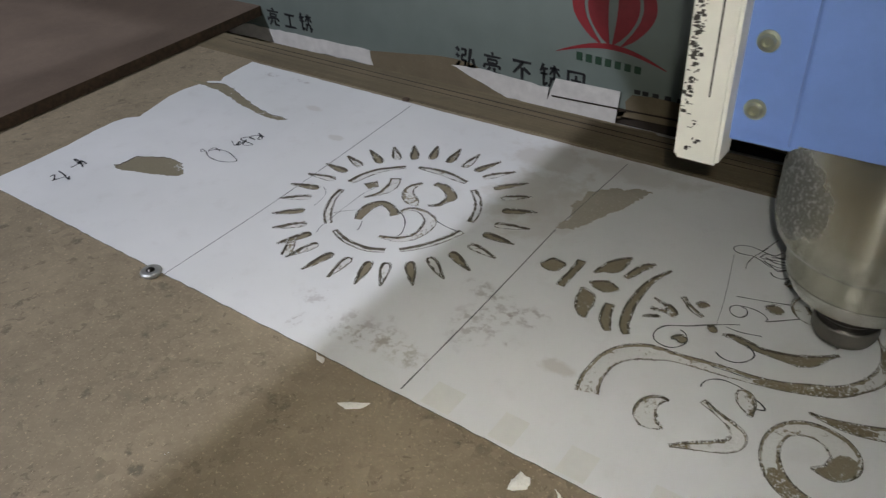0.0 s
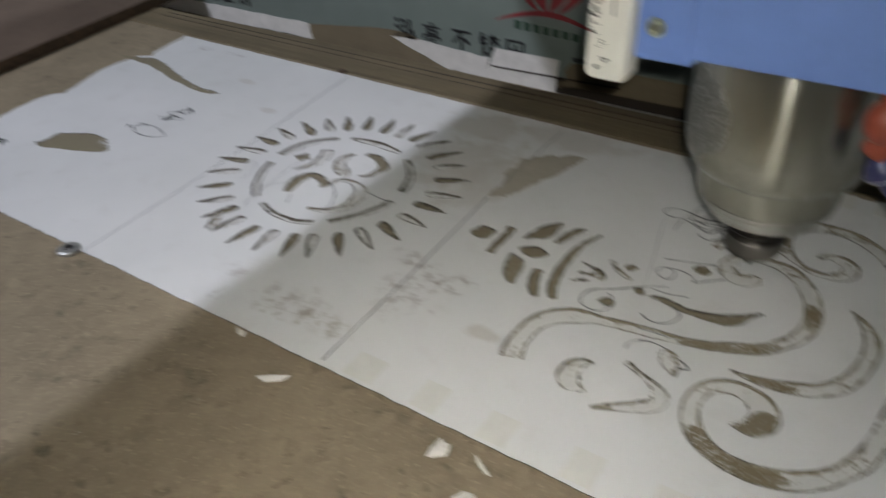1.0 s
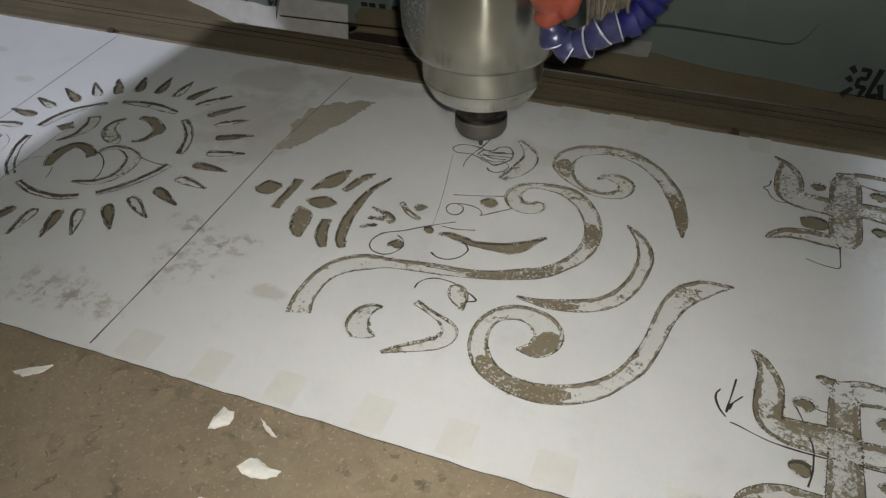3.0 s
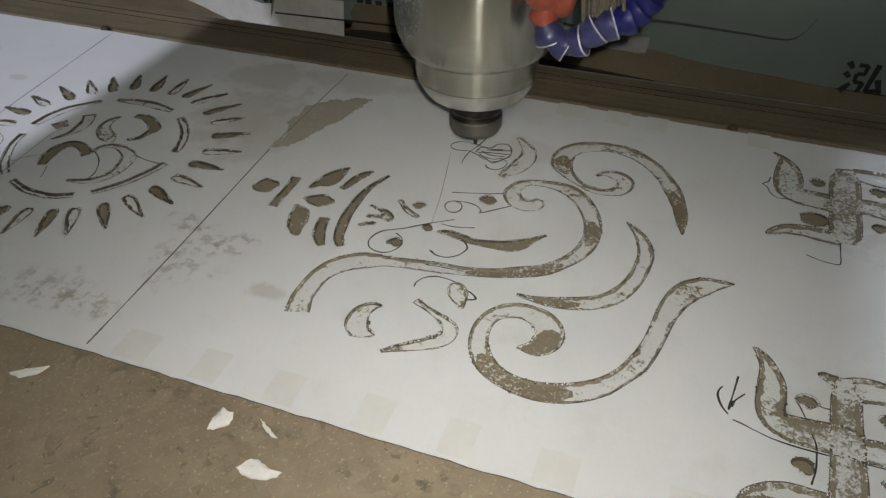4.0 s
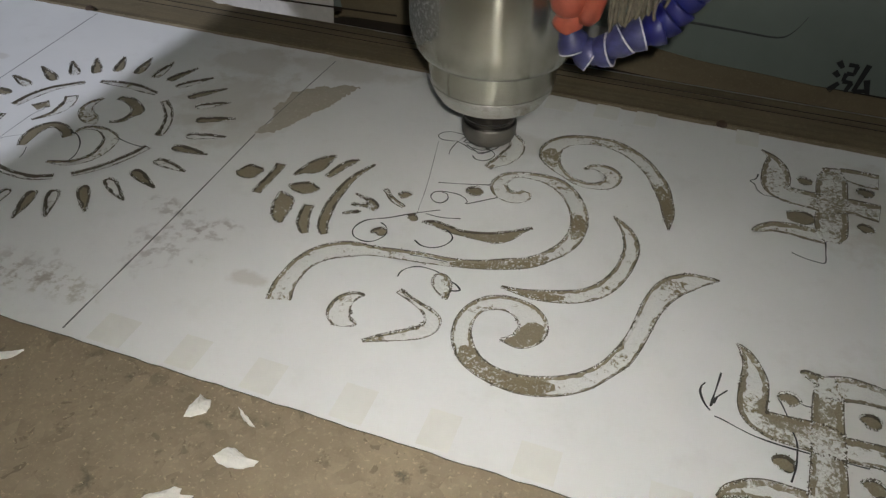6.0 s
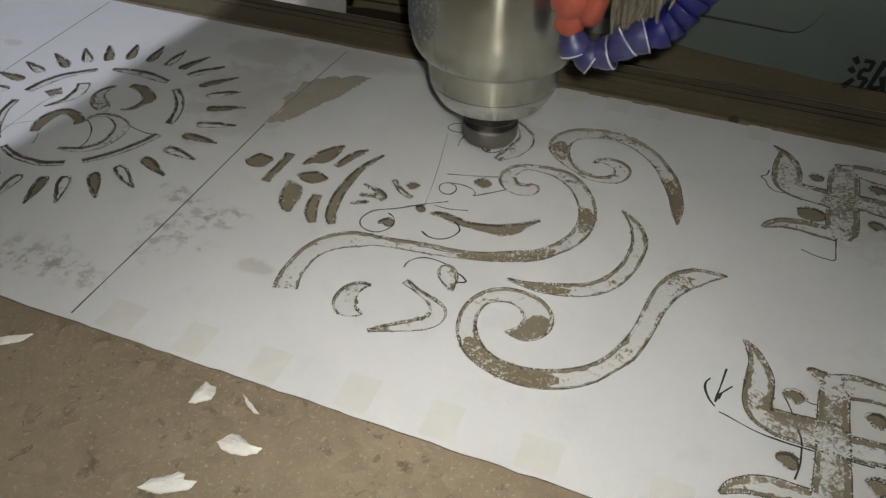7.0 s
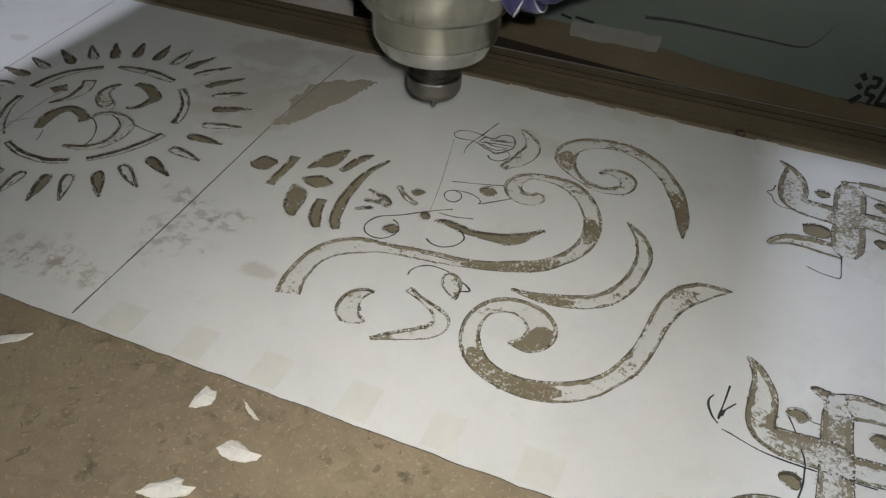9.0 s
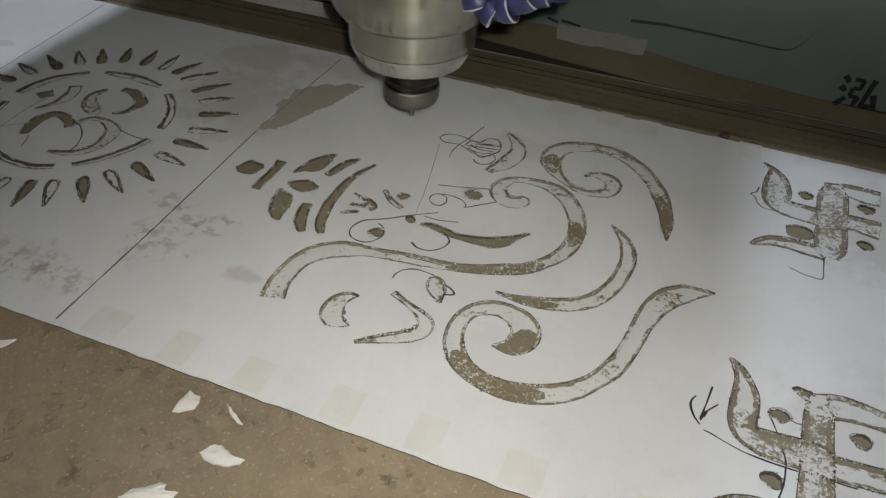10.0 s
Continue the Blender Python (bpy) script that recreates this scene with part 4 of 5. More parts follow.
def sheet():
    """White laminate sheet with cut figures, tape, pencil lines and pen marks."""
    s = tagged(empty("engraved_sheet"), "long white laminate sheet with carved figures on the table", "engraved sheet")
    random.seed(11)
    rays, slots = sun_rays()
    knots = [KNOT_NEAR_ARM, KNOT_NEAR_TOP, KNOT_NEAR_TAIL, KNOT_NEAR_RIGHT, KNOT_NEAR_LOW, KNOT_FAR_ARM, KNOT_FAR_BAR, KNOT_FAR_RIGHT, KNOT_FAR_LOW]
    patchy = [TAIL_SCROLL, TRUNK, MID_ARC, TOP_SCROLL, ESS, CRESCENT, LEAF, HOOK, *slots, GLYPH_B, GLYPH_C, GLYPH_F, MARK_C, MARK_D, EXTRA_RAY, *rays[3::4], *rays[5::4], *knots]
    brown = [MOUSTACHE, CROWN_A, CROWN_B, CROWN_C, CROWN_D, CROWN_E, CROWN_F, CROWN_G, CROWN_H, MARK_A, MARK_B, MARK_E, MARK_F, MARK_G, MARK_H,
             GLYPH_A, GLYPH_D, GLYPH_E, KNOT_NEAR_DOT0, KNOT_NEAR_DOT1, KNOT_NEAR_DOT2, KNOT_NEAR_DOT3, KNOT_FAR_DOT0, KNOT_FAR_DOT1, KNOT_FAR_DOT2, KNOT_FAR_DOT3]
    brown += [r for r in rays if r not in patchy and r not in brown]
    holes = [[(-369, 74), (-365, 78), (-366, 88), (-365, 94), (-350, 102), (-337, 108), (-319, 106), (-304, 95), (-304, 89), (-321, 83), (-337, 78), (-350, 73.5), (-360, 70)],
             [(-470, 233), (-447, 236), (-428, 243), (-407, 239), (-382, 229), (-351, 219.5), (-327, 215.5), (-304, 215.5), (-312, 208.5), (-331, 208), (-365, 214), (-390, 221.5), (-419, 228), (-447, 230)]]
    holes = [ragged(h, 3.0, 1.0) for h in holes]
    # the sheet's outline with a nibbled left edge
    edge = [(-0.4365, -0.002), (0.62, -0.001), (0.62, 0.3005), (-0.449, 0.3015), (-0.446, 0.280), (-0.4415, 0.2545), (-0.436, 0.246), (-0.447, 0.240), (-0.449, 0.233), (-0.4525, 0.212),
            (-0.451, 0.193), (-0.446, 0.178), (-0.440, 0.160), (-0.4355, 0.146), (-0.444, 0.137), (-0.4472, 0.1255), (-0.445, 0.104), (-0.440, 0.074), (-0.437, 0.036)]
    inset = [(x * 0.998, y + (0.0022 if y < 0.1 else -0.001)) for x, y in edge]
    edge = ragged([(x * 1000, y * 1000) for x, y in edge], 7.0, 0.42)
    bm = bmesh.new()
    prism(bm, edge, -0.0008, 0.0)
    bmesh.ops.recalc_face_normals(bm, faces=bm.faces[:])
    top = part("face_sheet", bm, [LAMINATE, WALL_OF_CUT], s)
    bm = bmesh.new()
    for line in holes:
        prism(bm, line, -0.003, 0.002)
    for rows in patchy + brown:
        strip_of(bm, rows, -0.003, 0.002, 0.30, 6)
    cutter = part("cutter", bm, WALL_OF_CUT)
    mod = top.modifiers.new("cut", "BOOLEAN")
    mod.operation, mod.object, mod.solver, mod.use_self = "DIFFERENCE", cutter, "EXACT", True
    me = bpy.data.meshes.new_from_object(top.evaluated_get(bpy.context.evaluated_depsgraph_get()))
    top.modifiers.clear()
    top.data = me
    for f in me.polygons:
        f.material_index = 0 if abs(f.normal.z) > 0.5 else 1
    bpy.data.objects.remove(cutter)
    bm = bmesh.new()
    prism(bm, inset, -0.0017, -0.00082)
    bmesh.ops.recalc_face_normals(bm, faces=bm.faces[:])
    part("core_layer", bm, RESIDUE, s, "dusty brown core with white crumbs")
    for line in holes:
        bm = bmesh.new()
        cx, cy = sum(p[0] for p in line) / len(line), sum(p[1] for p in line) / len(line)
        prism(bm, [(cx + (x - cx) * 1.03, cy + (y - cy) * 1.03) for x, y in line], -0.00084, -0.00078)
        part("cut_floor", bm, CORE, s)
    for k, rows in enumerate(knots):
        part("edge_dust", edge_dust(rows, 2.4 if k < 5 else 2.6, 0.00003 * (k % 5), knots), GREY_DUST, s)
        part("edge_dust", edge_dust(rows, 0.6, 0.00016 + 0.00002 * (k % 5), knots), DARK_DUST, s)
    knot_floors = [KNOT_NEAR_ARM[6:12], KNOT_NEAR_TOP[1:8], KNOT_NEAR_LOW[:3], KNOT_FAR_BAR, KNOT_FAR_ARM[2:6], KNOT_FAR_ARM[7:]]
    scroll_floors = [TAIL_SCROLL[:6], TAIL_SCROLL[12:18], TRUNK[10:15], TRUNK[16:19], MID_ARC[1:4], TOP_SCROLL[9:12], TOP_SCROLL[19:], HOOK[6:], *knot_floors]
    for k, rows in enumerate(brown + scroll_floors):
        bm = bmesh.new()
        wide = [(a, b, w + 1.2) for a, b, w in rows]
        if rows in scroll_floors:
            # the dust thins out towards both ends of a stretch
            wide = [(a, b, w * (0.25 if i in (0, len(rows) - 1) else 1.0)) for i, (a, b, w) in enumerate(wide)]
        strip_of(bm, wide, -0.00090, -0.00079 + 0.000004 * (k % 17), 0.1, 4)
        part("cut_floor", bm, KNOT_DUST if rows in knot_floors else CORE_PATCHY if rows in scroll_floors[1:] else CORE, s)
    for rows in patchy + brown:
        if rows not in knots:
            part("edge_dust", edge_dust(rows, 1.3 if rows in rays or rows in slots else 0.75, 0.00006), DARK_DUST, s)
    for rows in patchy:
        if rows not in knots:
            part("edge_dust", edge_dust(rows, 1.3 if rows in (TAIL_SCROLL, TRUNK, MID_ARC, TOP_SCROLL) else 0.9), GREY_DUST, s)
    tagged(part("torn_burr", burrs(patchy + brown, 4, 0.44, 21), BURR, s), "ragged white burrs along the cuts", kind="stuff")
    tagged(part("crumb_dust", burrs(patchy + brown, 5, 0.42, 22), DARK_DUST, s), "brown crumbs along the cuts", kind="stuff")
    bm = bmesh.new()
    prism(bm, ragged([(-8, 184), (-5, 200), (-6, 206), (-12, 218), (-9, 230), (-10, 241), (-2, 249), (5, 256), (11, 256), (18, 262), (30, 263), (26, 250), (23, 235), (17, 222), (14, 214), (9, 199), (2, 187)], 1.5, 1.3), 0.00001, 0.00009)
    part("worn_patch", bm, WORN, s, "brown patch where the laminate is worn off")
    for pts in (PEN_P1, PEN_P2, PEN_P3, PEN_P4, PEN_P5, PEN_P6, PEN_P7, PEN_P8, PEN_P9, PEN_P10, PEN_P11, PEN_P25, PEN_P26, PEN_P27, PEN_P28, PEN_P29):
        part("pen_mark", ribbon(pts, 0.95, 0.00012), INK, s, "black handwritten pen stroke")
    for pts, w in ((PEN_P12, 1.2), (PEN_P13, 1.1), (PEN_P14, 0.9), (PEN_P15, 0.9), (PEN_P16, 0.9), (PEN_P17, 0.9), (PEN_P22, 0.9), (PEN_P23, 0.9), (PEN_P24, 0.8)):
        part("pen_mark", ribbon(pts, w, 0.00014), INK, s, "black handwritten pen stroke")
    for pts, w in ((PEN_P18, 1.2), (PEN_P19, 1.3), (PEN_P20, 1.7), (PEN_P21, 1.9)):
        part("pen_mark", ribbon(pts, w, 0.00012), INK, s, "black handwritten pen stroke")
    for pts in (PEN_S1, PEN_S2, PEN_S3):
        part("pencil_mark", ribbon(pts, 0.6, 0.00010), PENCIL, s, "faint pencil line")
    for pts, w in ((PEN_L1, 0.9), (PEN_L2, 1.2), (PEN_L3, 0.7), (PEN_L4, 0.35)):
        part("ruled_line", ribbon(pts, w, 0.00010), PENCIL, s, "thin ruled dark line across the sheet")
    for pts, w in (((121, 222), (123, 228), (129, 229.5), (132, 235), (138, 236.5), (142, 231), (143, 224), (140, 219), (135, 213), (130, 216), (124, 220)), 1.5), (((127, 226), (135, 228), (142, 230)), 1.2), \
                  (((124, 224), (131, 221), (140, 222)), 1.1), (((128, 218), (134, 217), (139, 220)), 1.2):
        part("scribble", ribbon(pts, w, 0.00008), PENCIL, s, "grey half-cut scribble")
    random.seed(3)
    for x, w in ((0.014, 0.018), (0.056, 0.014), (0.094, 0.015), (0.137, 0.015), (0.176, 0.014), (0.216, 0.017), (0.268, 0.016)):
        h = random.uniform(0.017, 0.021)
        bm = box((x, 0.0006, 0.00002), (x + w, h, 0.00009))
        part("tape_patch", bm, TAPE, s, "yellowed square of tape")
    for x, w in ((0.115, 0.014), (0.157, 0.020), (0.191, 0.016), (0.218, 0.014), (0.283, 0.014)):
        part("tape_patch", box((x, 0.284, 0.00002), (x + w, 0.3024, 0.00009)), TAPE, s, "yellowed square of tape")
    return s


def washer(x, y):
    t = tagged(empty("clamp_washer", pose(x, y, -0.0016)), "small steel washer and screw holding the sheet", "washer")
    part("ring", lathe([(0.0028, 0.0), (0.0065, 0.0), (0.0072, 0.0012), (0.0072, 0.0026), (0.0062, 0.0034), (0.0032, 0.0034), (0.0028, 0.0020), (0.0028, 0.0)], 32), ZINC, t, smooth=False)
    part("screw_head", lathe([(0.0, 0.0), (0.0027, 0.0), (0.0027, 0.0036), (0.0015, 0.0046), (0.0, 0.0047)], 20), NUT_STEEL, t)


def screw(x, y, z=-0.0002):
    t = tagged(empty("screw", pose(x, y, z)), "rusty dark screw head at the sheet's edge", "screw", "screws along the sheet")
    part("head", lathe([(0.0, 0.0), (0.0036, 0.0), (0.0036, 0.0012), (0.0022, 0.0024), (0.0, 0.0026)], 20), EDGE_WOOD, t)
    return t


def chip(points, lift=0.0016):
    """A thin torn splinter of white laminate from its outline in millimetres, domed and ragged."""
    cx, cy = sum(p[0] for p in points) / len(points) / 1000, sum(p[1] for p in points) / len(points) / 1000
    line = [(x - cx, y - cy) for x, y in ragged(points, 1.2, 0.28)]
    far = max(math.hypot(x, y) for x, y in line)
    bm = bmesh.new()
    rings = []
    for scale, z in ((0.97, 0.0), (1.0, 0.0004), (0.94, 0.0009), (0.62, 0.0010 + 0.4 * lift), (0.3, 0.0011 + 0.6 * lift)):
        rings.append([bm.verts.new((x * scale, y * scale, z + 0.5 * lift * (x * scale / far) ** 2 + 0.0004 * noise.noise((x * 400, y * 400, scale * 3)) * (scale < 0.9))) for x, y in line])
    k = len(line)
    for a, b in zip(rings, rings[1:]):
        for i in range(k):
            bm.faces.new((a[i], a[(i + 1) % k], b[(i + 1) % k], b[i]))
    hub = bm.verts.new((0, 0, 0.0011 + 0.7 * lift))
    for i in range(k):
        bm.faces.new((rings[-1][i], rings[-1][(i + 1) % k], hub))
    bm.faces.new(rings[0][::-1])
    bmesh.ops.recalc_face_normals(bm, faces=bm.faces[:])
    ob = tagged(part("laminate_chip", bm, CHIP), "torn splinter of white laminate lying on the board", "debris", "splinters on the board")
    ob.matrix_world = pose(cx, cy, -0.0018)


def crumbs():
    """Fine cutting dust and crumbs over bed and sheet."""
    random.seed(21)
    bm = bmesh.new()

    def crumb(x, y, z, r):
        v = [bm.verts.new((x + r * random.uniform(0.5, 1) * c, y + r * random.uniform(0.5, 1) * d, z)) for c, d in ((1, 0.1), (-0.1, 1), (-1, 0), (0, -1))]
        p = bm.verts.new((x, y, z + r * random.uniform(0.3, 0.8)))
        for a, b in zip(v, v[1:] + v[:1]):
            bm.faces.new((a, b, p))
    for _ in range(900):
        crumb(random.uniform(-0.45, 0.35), random.uniform(-0.14, -0.004), -0.0019, random.uniform(0.0002, 0.0009))
    for _ in range(260):
        crumb(random.uniform(-0.5, 0.45), random.uniform(0.306, 0.345), -0.0012, random.uniform(0.0002, 0.0008))
    ob = part("dust_crumbs", bm, CORE)
    tagged(ob, "brown cutting crumbs scattered over the board", "debris", kind="stuff")


# ---- the machine's head ----
def head():
    """Spindle, cover and coolant hose; the origin is the underside of the collet nut."""
    h = tagged(empty("router_head"), "steel router spindle under a blue cover with a segmented coolant hose", "router spindle")
    part("spindle_body", lathe([(0.0, 0.0565), (0.0385, 0.0565), (0.0400, 0.0570), (0.0428, 0.0592), (0.0452, 0.0630), (0.0468, 0.0680), (0.0476, 0.0730), (0.0479, 0.0780), (0.0479, 0.30), (0.0, 0.30)], 96), STEEL, h, "brushed steel spindle housing", True)
    part("nose", lathe([(0.0, 0.0405), (0.0360, 0.0405), (0.0365, 0.0410), (0.0369, 0.0440), (0.0369, 0.0565), (0.0, 0.0565)], 96), STEEL, h)
    part("nose_ring", lathe([(0.0, 0.0290), (0.0300, 0.0290), (0.0314, 0.0296), (0.0356, 0.0370), (0.0363, 0.0390), (0.0363, 0.0405), (0.0, 0.0405)], 96), BRIGHT, h, "bright steel lower ring")
    part("collet_nut", lathe([(0.0, 0.0), (0.0118, 0.0), (0.0146, 0.0010), (0.0163, 0.0040), (0.0163, 0.0115), (0.0150, 0.0128), (0.0150, 0.0150), (0.0164, 0.0165), (0.0164, 0.0290), (0.0, 0.0290)], 64), [NUT_STEEL], h, "blackened steel collet nut")
    part("dusty_band", lathe([(0.0150, 0.0008), (0.0165, 0.0040), (0.0166, 0.0110), (0.0161, 0.0118)], 64), NUT_GREY, h)
    part("cutting_bit", lathe([(0.0, -0.0118), (0.0008, -0.0115), (0.0014, -0.0100), (0.0015, 0.0002), (0.0, 0.0002)], 16), NUT_GREY, h, "thin steel cutting bit")
    # blue cover plate with a vertical fold, and its white edge trim
    cover = part("front_cover", box((-0.036, -0.0600, 0.1285), (0.060, -0.0550, 0.30), 0.0012), BLUE, h, "blue painted sheet-metal cover")
    part("cover_flange", box((-0.0640, -0.0560, 0.1235), (-0.0362, -0.0530, 0.30), 0.001), BLUE, cover)
    part("cover_fold", tube([(-0.0362, -0.0568, 0.127), (-0.0362, -0.0568, 0.30)], 0.0022, 10), BLUE, cover)
    trim = part("edge_trim", box((-0.0830, -0.0680, 0.1145), (-0.0630, -0.0500, 0.30), 0.0016), WHITE_TRIM, h, "dirty white plastic edge trim")
    random.seed(8)
    bm = bmesh.new()
    for i in range(190):
        z = 0.1165 + 0.085 * random.random() ** 0.6
        x = -0.0795 + random.gauss(0, 0.0011) + (0.004 if z < 0.135 else 0)
        w, t = random.uniform(0.0004, 0.0024), random.uniform(0.0002, 0.0006)
        box((x - w / 2, -0.06815, z), (x + w / 2, -0.0679, z + t * random.choice((1, 1, 3))), 0, bm)
    box((-0.0712, -0.06815, 0.146), (-0.0704, -0.0679, 0.295), 0, bm)
    part("grime", bm, GRIME, trim)
    for z in (0.1395, 0.1690):
        b = part("bolt", lathe([(0.0, 0.0), (0.0046, 0.0), (0.0046, 0.0006), (0.0033, 0.0008), (0.0033, 0.0024), (0.0028, 0.0032), (0.0016, 0.0032), (0.0014, 0.0016), (0.0, 0.0016)], 24), BRASS, h, "zinc-plated hexagon bolt")
        b.matrix_basis = pose(-0.0545, -0.0560, z, 90, 0, 0)
    part("back_plate", box((-0.06, 0.052, 0.15), (0.06, 0.075, 0.32), 0.002), BLUE, h)
    for z in (0.20,):
        part("clamp", box((-0.062, -0.052, z), (0.062, 0.054, z + 0.05), 0.004), GANTRY_PAINT, h)
    # coolant hose: orange ball joint, clouded cups with pale rims, then deep blue cups
    knees = [(0.0470, -0.042, 0.1200), (0.0485, -0.042, 0.1060), (0.0498, -0.042, 0.0965), (0.0508, -0.042, 0.0890), (0.0585, -0.042, 0.0838), (0.0673, -0.042, 0.0866), (0.0750, -0.040, 0.0925),
             (0.0820, -0.038, 0.0955), (0.0880, -0.036, 0.0985), (0.0935, -0.034, 0.1045), (0.0980, -0.032, 0.1120), (0.1020, -0.030, 0.1195), (0.1050, -0.028, 0.150)]
    path = [Vector(p) for p in glide(knees, 8)]
    hose = part("coolant_hose", tube([tuple(p) for p in path], 0.0038, 12), HOSE_BLUE, h, "blue ball-jointed coolant hose", True)

    def cup(i, r, length, mat, rim=None):
        """One cup of the hose: a ball that seats in the flared skirt of the next."""
        d = (path[min(i + 1, len(path) - 1)] - path[i - 1]).normalized()
        m = Matrix.Translation(path[i]) @ d.to_track_quat("Z", "Y").to_matrix().to_4x4()
        q = length / 2
        c = part("segment", lathe([(0.40 * r, -q), (0.58 * r, -0.92 * q), (0.78 * r, -0.6 * q), (0.76 * r, -0.35 * q), (0.92 * r, -0.1 * q), (1.02 * r, 0.3 * q), (1.06 * r, 0.75 * q), (1.06 * r, 0.97 * q), (0.98 * r, q), (0.84 * r, 0.8 * q), (0.5 * r, 0.7 * q)], 32), mat, hose, smooth=True)
        c.matrix_basis = m
        if rim:
            o = part("rim", lathe([(0.97 * r, 0.92 * q), (1.07 * r, 0.92 * q), (1.085 * r, 0.99 * q), (1.06 * r, 1.05 * q), (0.97 * r, 1.05 * q)], 36), rim, hose, "pale worn rim", smooth=True)
            o.matrix_basis = m
    for i in (23, 30, 37, 44, 51):
        cup(i, 0.0076, 0.0112, HOSE_CLEAR, HOSE_RIM)
    for i in (61, 67, 73, 79, 85, 91):
        cup(i, 0.0080, 0.0110, HOSE_BLUE)
    joint = part("orange_joint", lathe([(0.0, -0.0094), (0.0052, -0.0084), (0.0082, -0.0052), (0.0096, -0.0010), (0.0096, 0.0022), (0.0082, 0.0064), (0.0060, 0.0080), (0.0060, 0.026), (0.0, 0.028)], 32), ORANGE, h, "orange plastic hose joint", True)
    joint.matrix_basis = pose(0.0470, -0.042, 0.1090, 6, 6, 0)
    part("collar", lathe([(0.0050, 0.0060), (0.0062, 0.0050), (0.0068, 0.0010), (0.0074, -0.0030), (0.0076, -0.0046), (0.0066, -0.0046)], 32), ORANGE, joint, smooth=True).matrix_basis = pose(0.0022, 0, -0.0100, 0, 12, 0)
    part("valve_lever", lathe([(0.0, -0.0105), (0.0044, -0.0098), (0.0060, -0.0060), (0.0056, 0.0030), (0.0048, 0.0080), (0.0, 0.0088)], 24), ORANGE, joint, smooth=True).matrix_basis = pose(0.0112, -0.001, 0.0010, 0, 10, 0)
    random.seed(14)
    for k in range(34):
        x, y = 0.0740 + random.gauss(0, 0.0058), -0.034 + random.gauss(0, 0.004)
        pts = [(x, y, 0.17)]
        for j in range(5):
            pts.append((x + random.gauss(0, 0.0015) + 0.0006 * j, y + random.gauss(0, 0.0015), 0.15 - 0.0135 * j + random.uniform(-0.004, 0.003)))
        part("cord_strand", tube([tuple(p) for p in glide(pts, 4)], 0.0009, 5), CORD, h, "frayed beige cord hanging beside the hose" if k == 0 else "")
    return h


def gantry():
    """The gantry over the table, out of view, which carries the head along. Its beam is shaped to throw the shade."""
    g = tagged(empty("gantry"), "unseen router gantry beam over the table, shaped to block the bulbs", "gantry")
    # unseen light blocker: width set by where its shadow has to end
    part("beam", box((-0.529, -1.4, 0.50), (0.08, 1.2, 0.66), 0.006), GANTRY_PAINT, g)
    return g


def pendant(x, y, z):
    """An unseen fixture added over a bulb: socket, reflector and cord."""
    t = tagged(empty("unseen_pendant", pose(x, y, z + 0.003)), "added unseen lamp fixture, a metal reflector hanging on a cord", "lamp", "ceiling lamps")
    part("reflector", lathe([(0.030, 0.0), (0.085, -0.004), (0.086, 0.0), (0.045, 0.05), (0.022, 0.07), (0.0, 0.071)], 32), GANTRY_PAINT, t)
    part("cord", tube([(0, 0, 0.07), (0, 0, 0.497)], 0.004, 8), GRIME, t)


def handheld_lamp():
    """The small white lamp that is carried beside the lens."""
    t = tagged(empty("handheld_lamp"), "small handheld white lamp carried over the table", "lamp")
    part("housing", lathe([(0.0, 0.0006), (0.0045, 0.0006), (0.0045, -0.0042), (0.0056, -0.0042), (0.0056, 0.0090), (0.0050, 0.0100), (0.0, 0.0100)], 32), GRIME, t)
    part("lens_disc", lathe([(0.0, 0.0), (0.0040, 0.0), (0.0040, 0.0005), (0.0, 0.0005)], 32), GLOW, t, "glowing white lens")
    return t


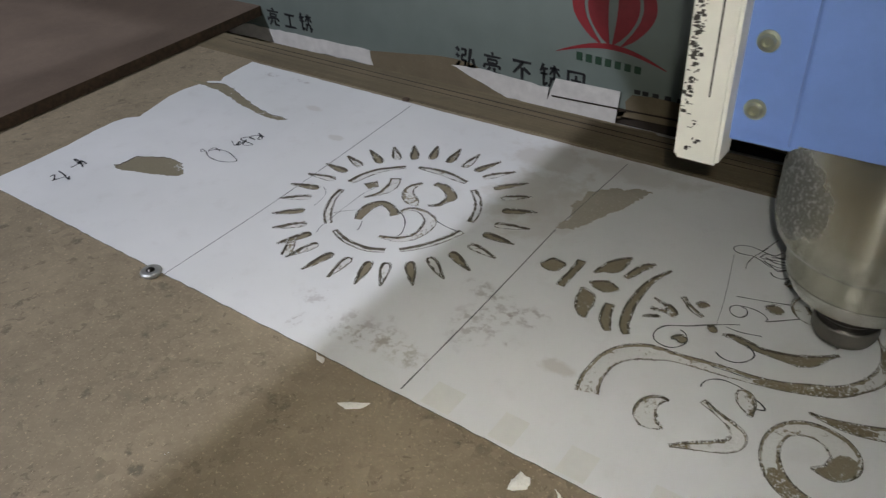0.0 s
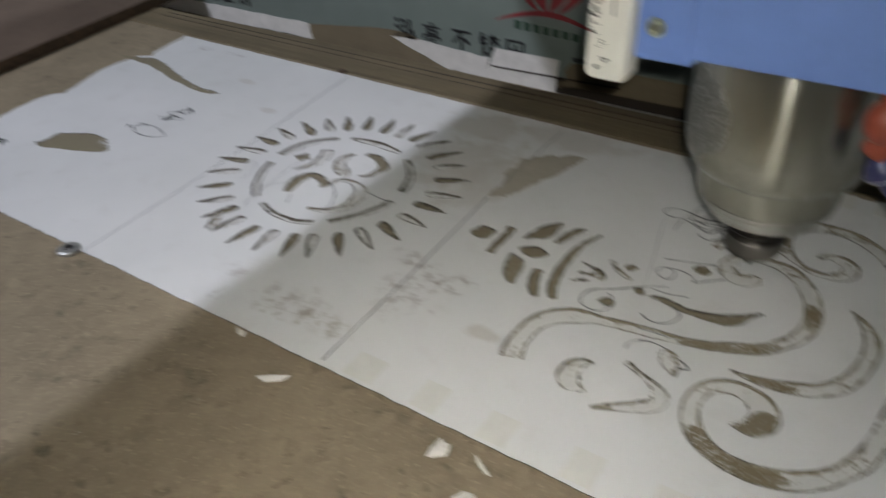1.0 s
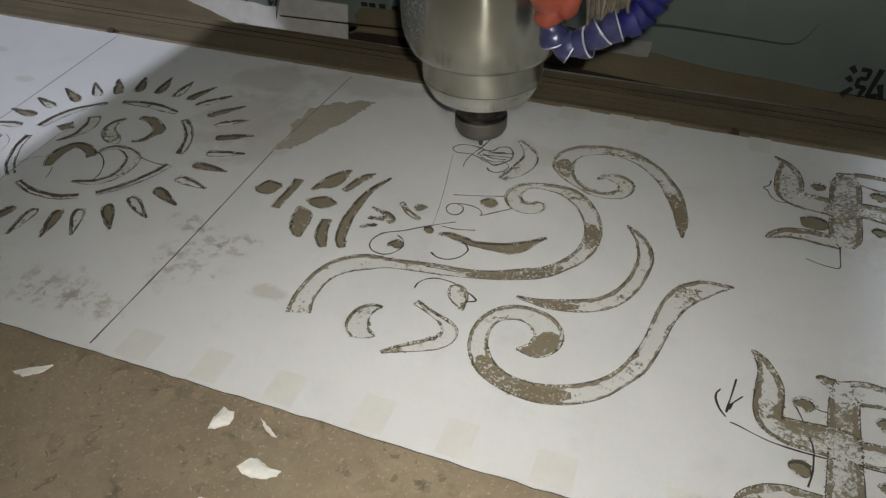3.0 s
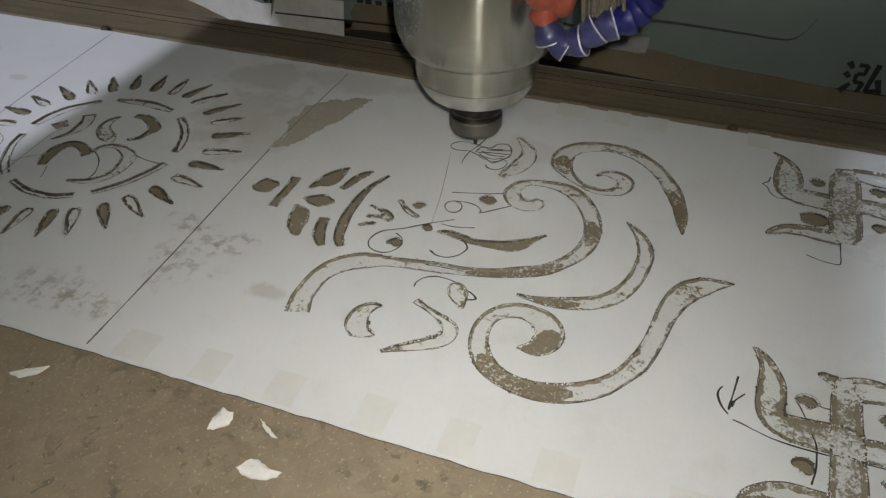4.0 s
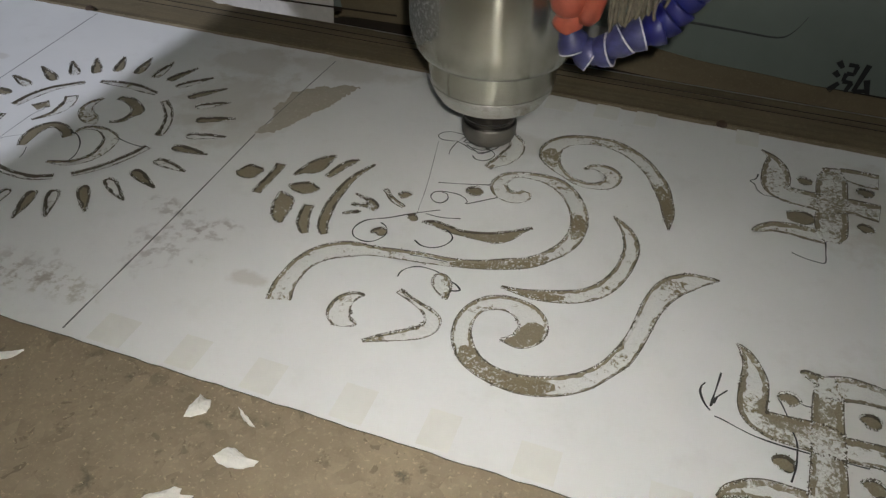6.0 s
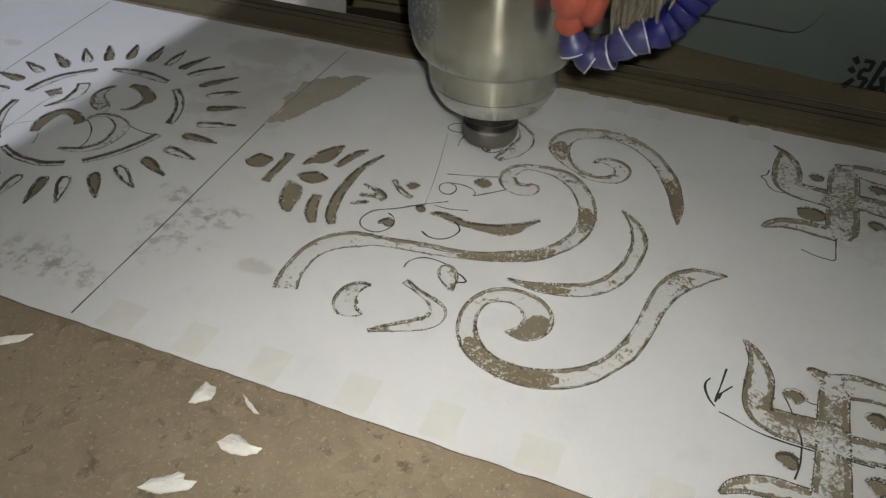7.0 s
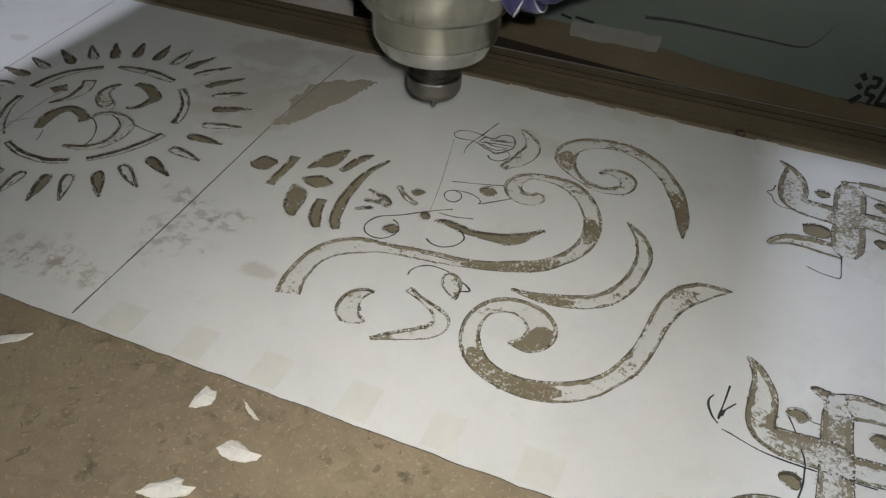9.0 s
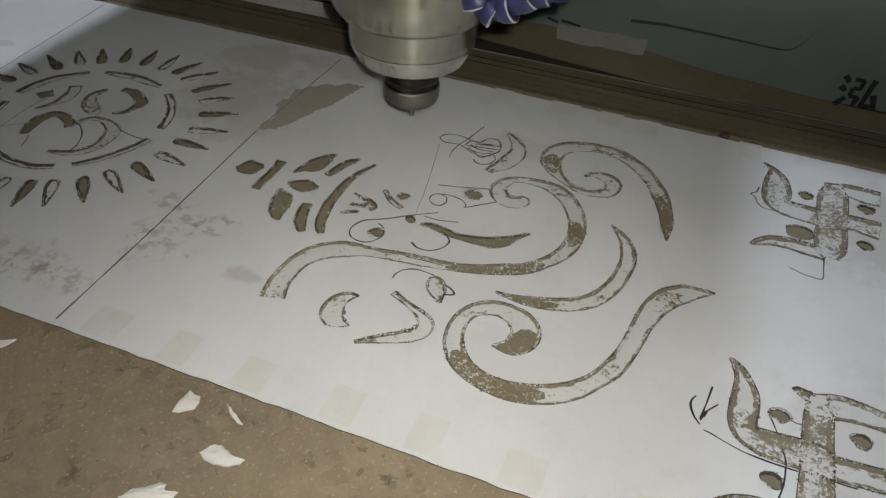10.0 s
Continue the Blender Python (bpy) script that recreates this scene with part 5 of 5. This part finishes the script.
room()
# invented fixtures, out of view, to go with the bulbs
for spot in BULBS:
    pendant(*spot)
TABLE = bed()
back_rails(TABLE)
loose_board()
panel()
sheet()
washer(-0.2090, -0.0052)
SCREW = screw(-0.236, 0.3045)
copy_thing(SCREW, pose(0.273, 0.3045, -0.0002, 0, 0, 40))
random.seed(5)
for outline_mm, dome in (([(103, -33), (104.5, -30), (106, -27), (109, -26), (113, -27.5), (118, -29), (121.5, -29), (121, -31.5), (117, -33.5), (111, -35), (106.5, -34.5)], 0.0022),
                         ([(81, -20.5), (80, -15), (80.5, -11.5), (81, -8), (83.5, -9), (86.5, -9), (88.5, -12), (88.5, -15.5), (85.5, -17.5), (83.5, -19.5)], 0.0020),
                         ([(87, -61), (89, -56.5), (94, -52.5), (97, -49.5), (100, -49), (101, -52), (106.5, -50.5), (105.5, -54.5), (95, -60.5)], 0.0020),
                         ([(-22.5, -24), (-16, -18.5), (-7.5, -14.5), (-9, -19), (-16.5, -24.5)], 0.0012),
                         ([(99.5, -8), (105, -10.8), (111, -14.4), (109, -14.6), (104, -12.4)], 0.0008),
                         ([(-60, -1.5), (-58.5, -2.2), (-52, -2.2), (-50.5, -6), (-56, -5)], 0.0008)):
    chip(outline_mm, dome)
crumbs()
HEAD = head()
GANTRY = gantry()
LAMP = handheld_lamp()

# seconds, and where the collet nut's underside is
TRACK = [
    (0.0, 0.182, 0.158, 0.012), (0.5, 0.177, 0.180, 0.012), (1.0, 0.165, 0.194, 0.012), (1.5, 0.151, 0.205, 0.012), (2.0, 0.137, 0.219, 0.012), (2.5, 0.124, 0.232, 0.012),
    (3.2, 0.119, 0.233, 0.012), (4.0, 0.118, 0.230, 0.012), (4.5, 0.120, 0.2245, 0.0115), (5.0, 0.121, 0.221, 0.010), (5.8, 0.133, 0.220, 0.010), (6.5, 0.145, 0.218, 0.010),
    (7.0, 0.136, 0.208, 0.010), (7.5, 0.123, 0.216, 0.010), (7.7, 0.123, 0.215, 0.014), (8.0, 0.124, 0.2125, 0.0305), (8.5, 0.109, 0.2145, 0.031), (9.0, 0.091, 0.2175, 0.031),
    (9.5, 0.087, 0.2150, 0.031), (10.0, 0.0875, 0.2145, 0.0285),
]


def motions():
    walk(HEAD, [(t, pose(x, y, z)) for t, x, y, z in TRACK])
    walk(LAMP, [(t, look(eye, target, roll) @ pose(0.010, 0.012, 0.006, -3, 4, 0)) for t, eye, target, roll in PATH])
    walk(GANTRY, [(t, pose(x, 0, 0)) for t, x, y, z in TRACK])


motions()
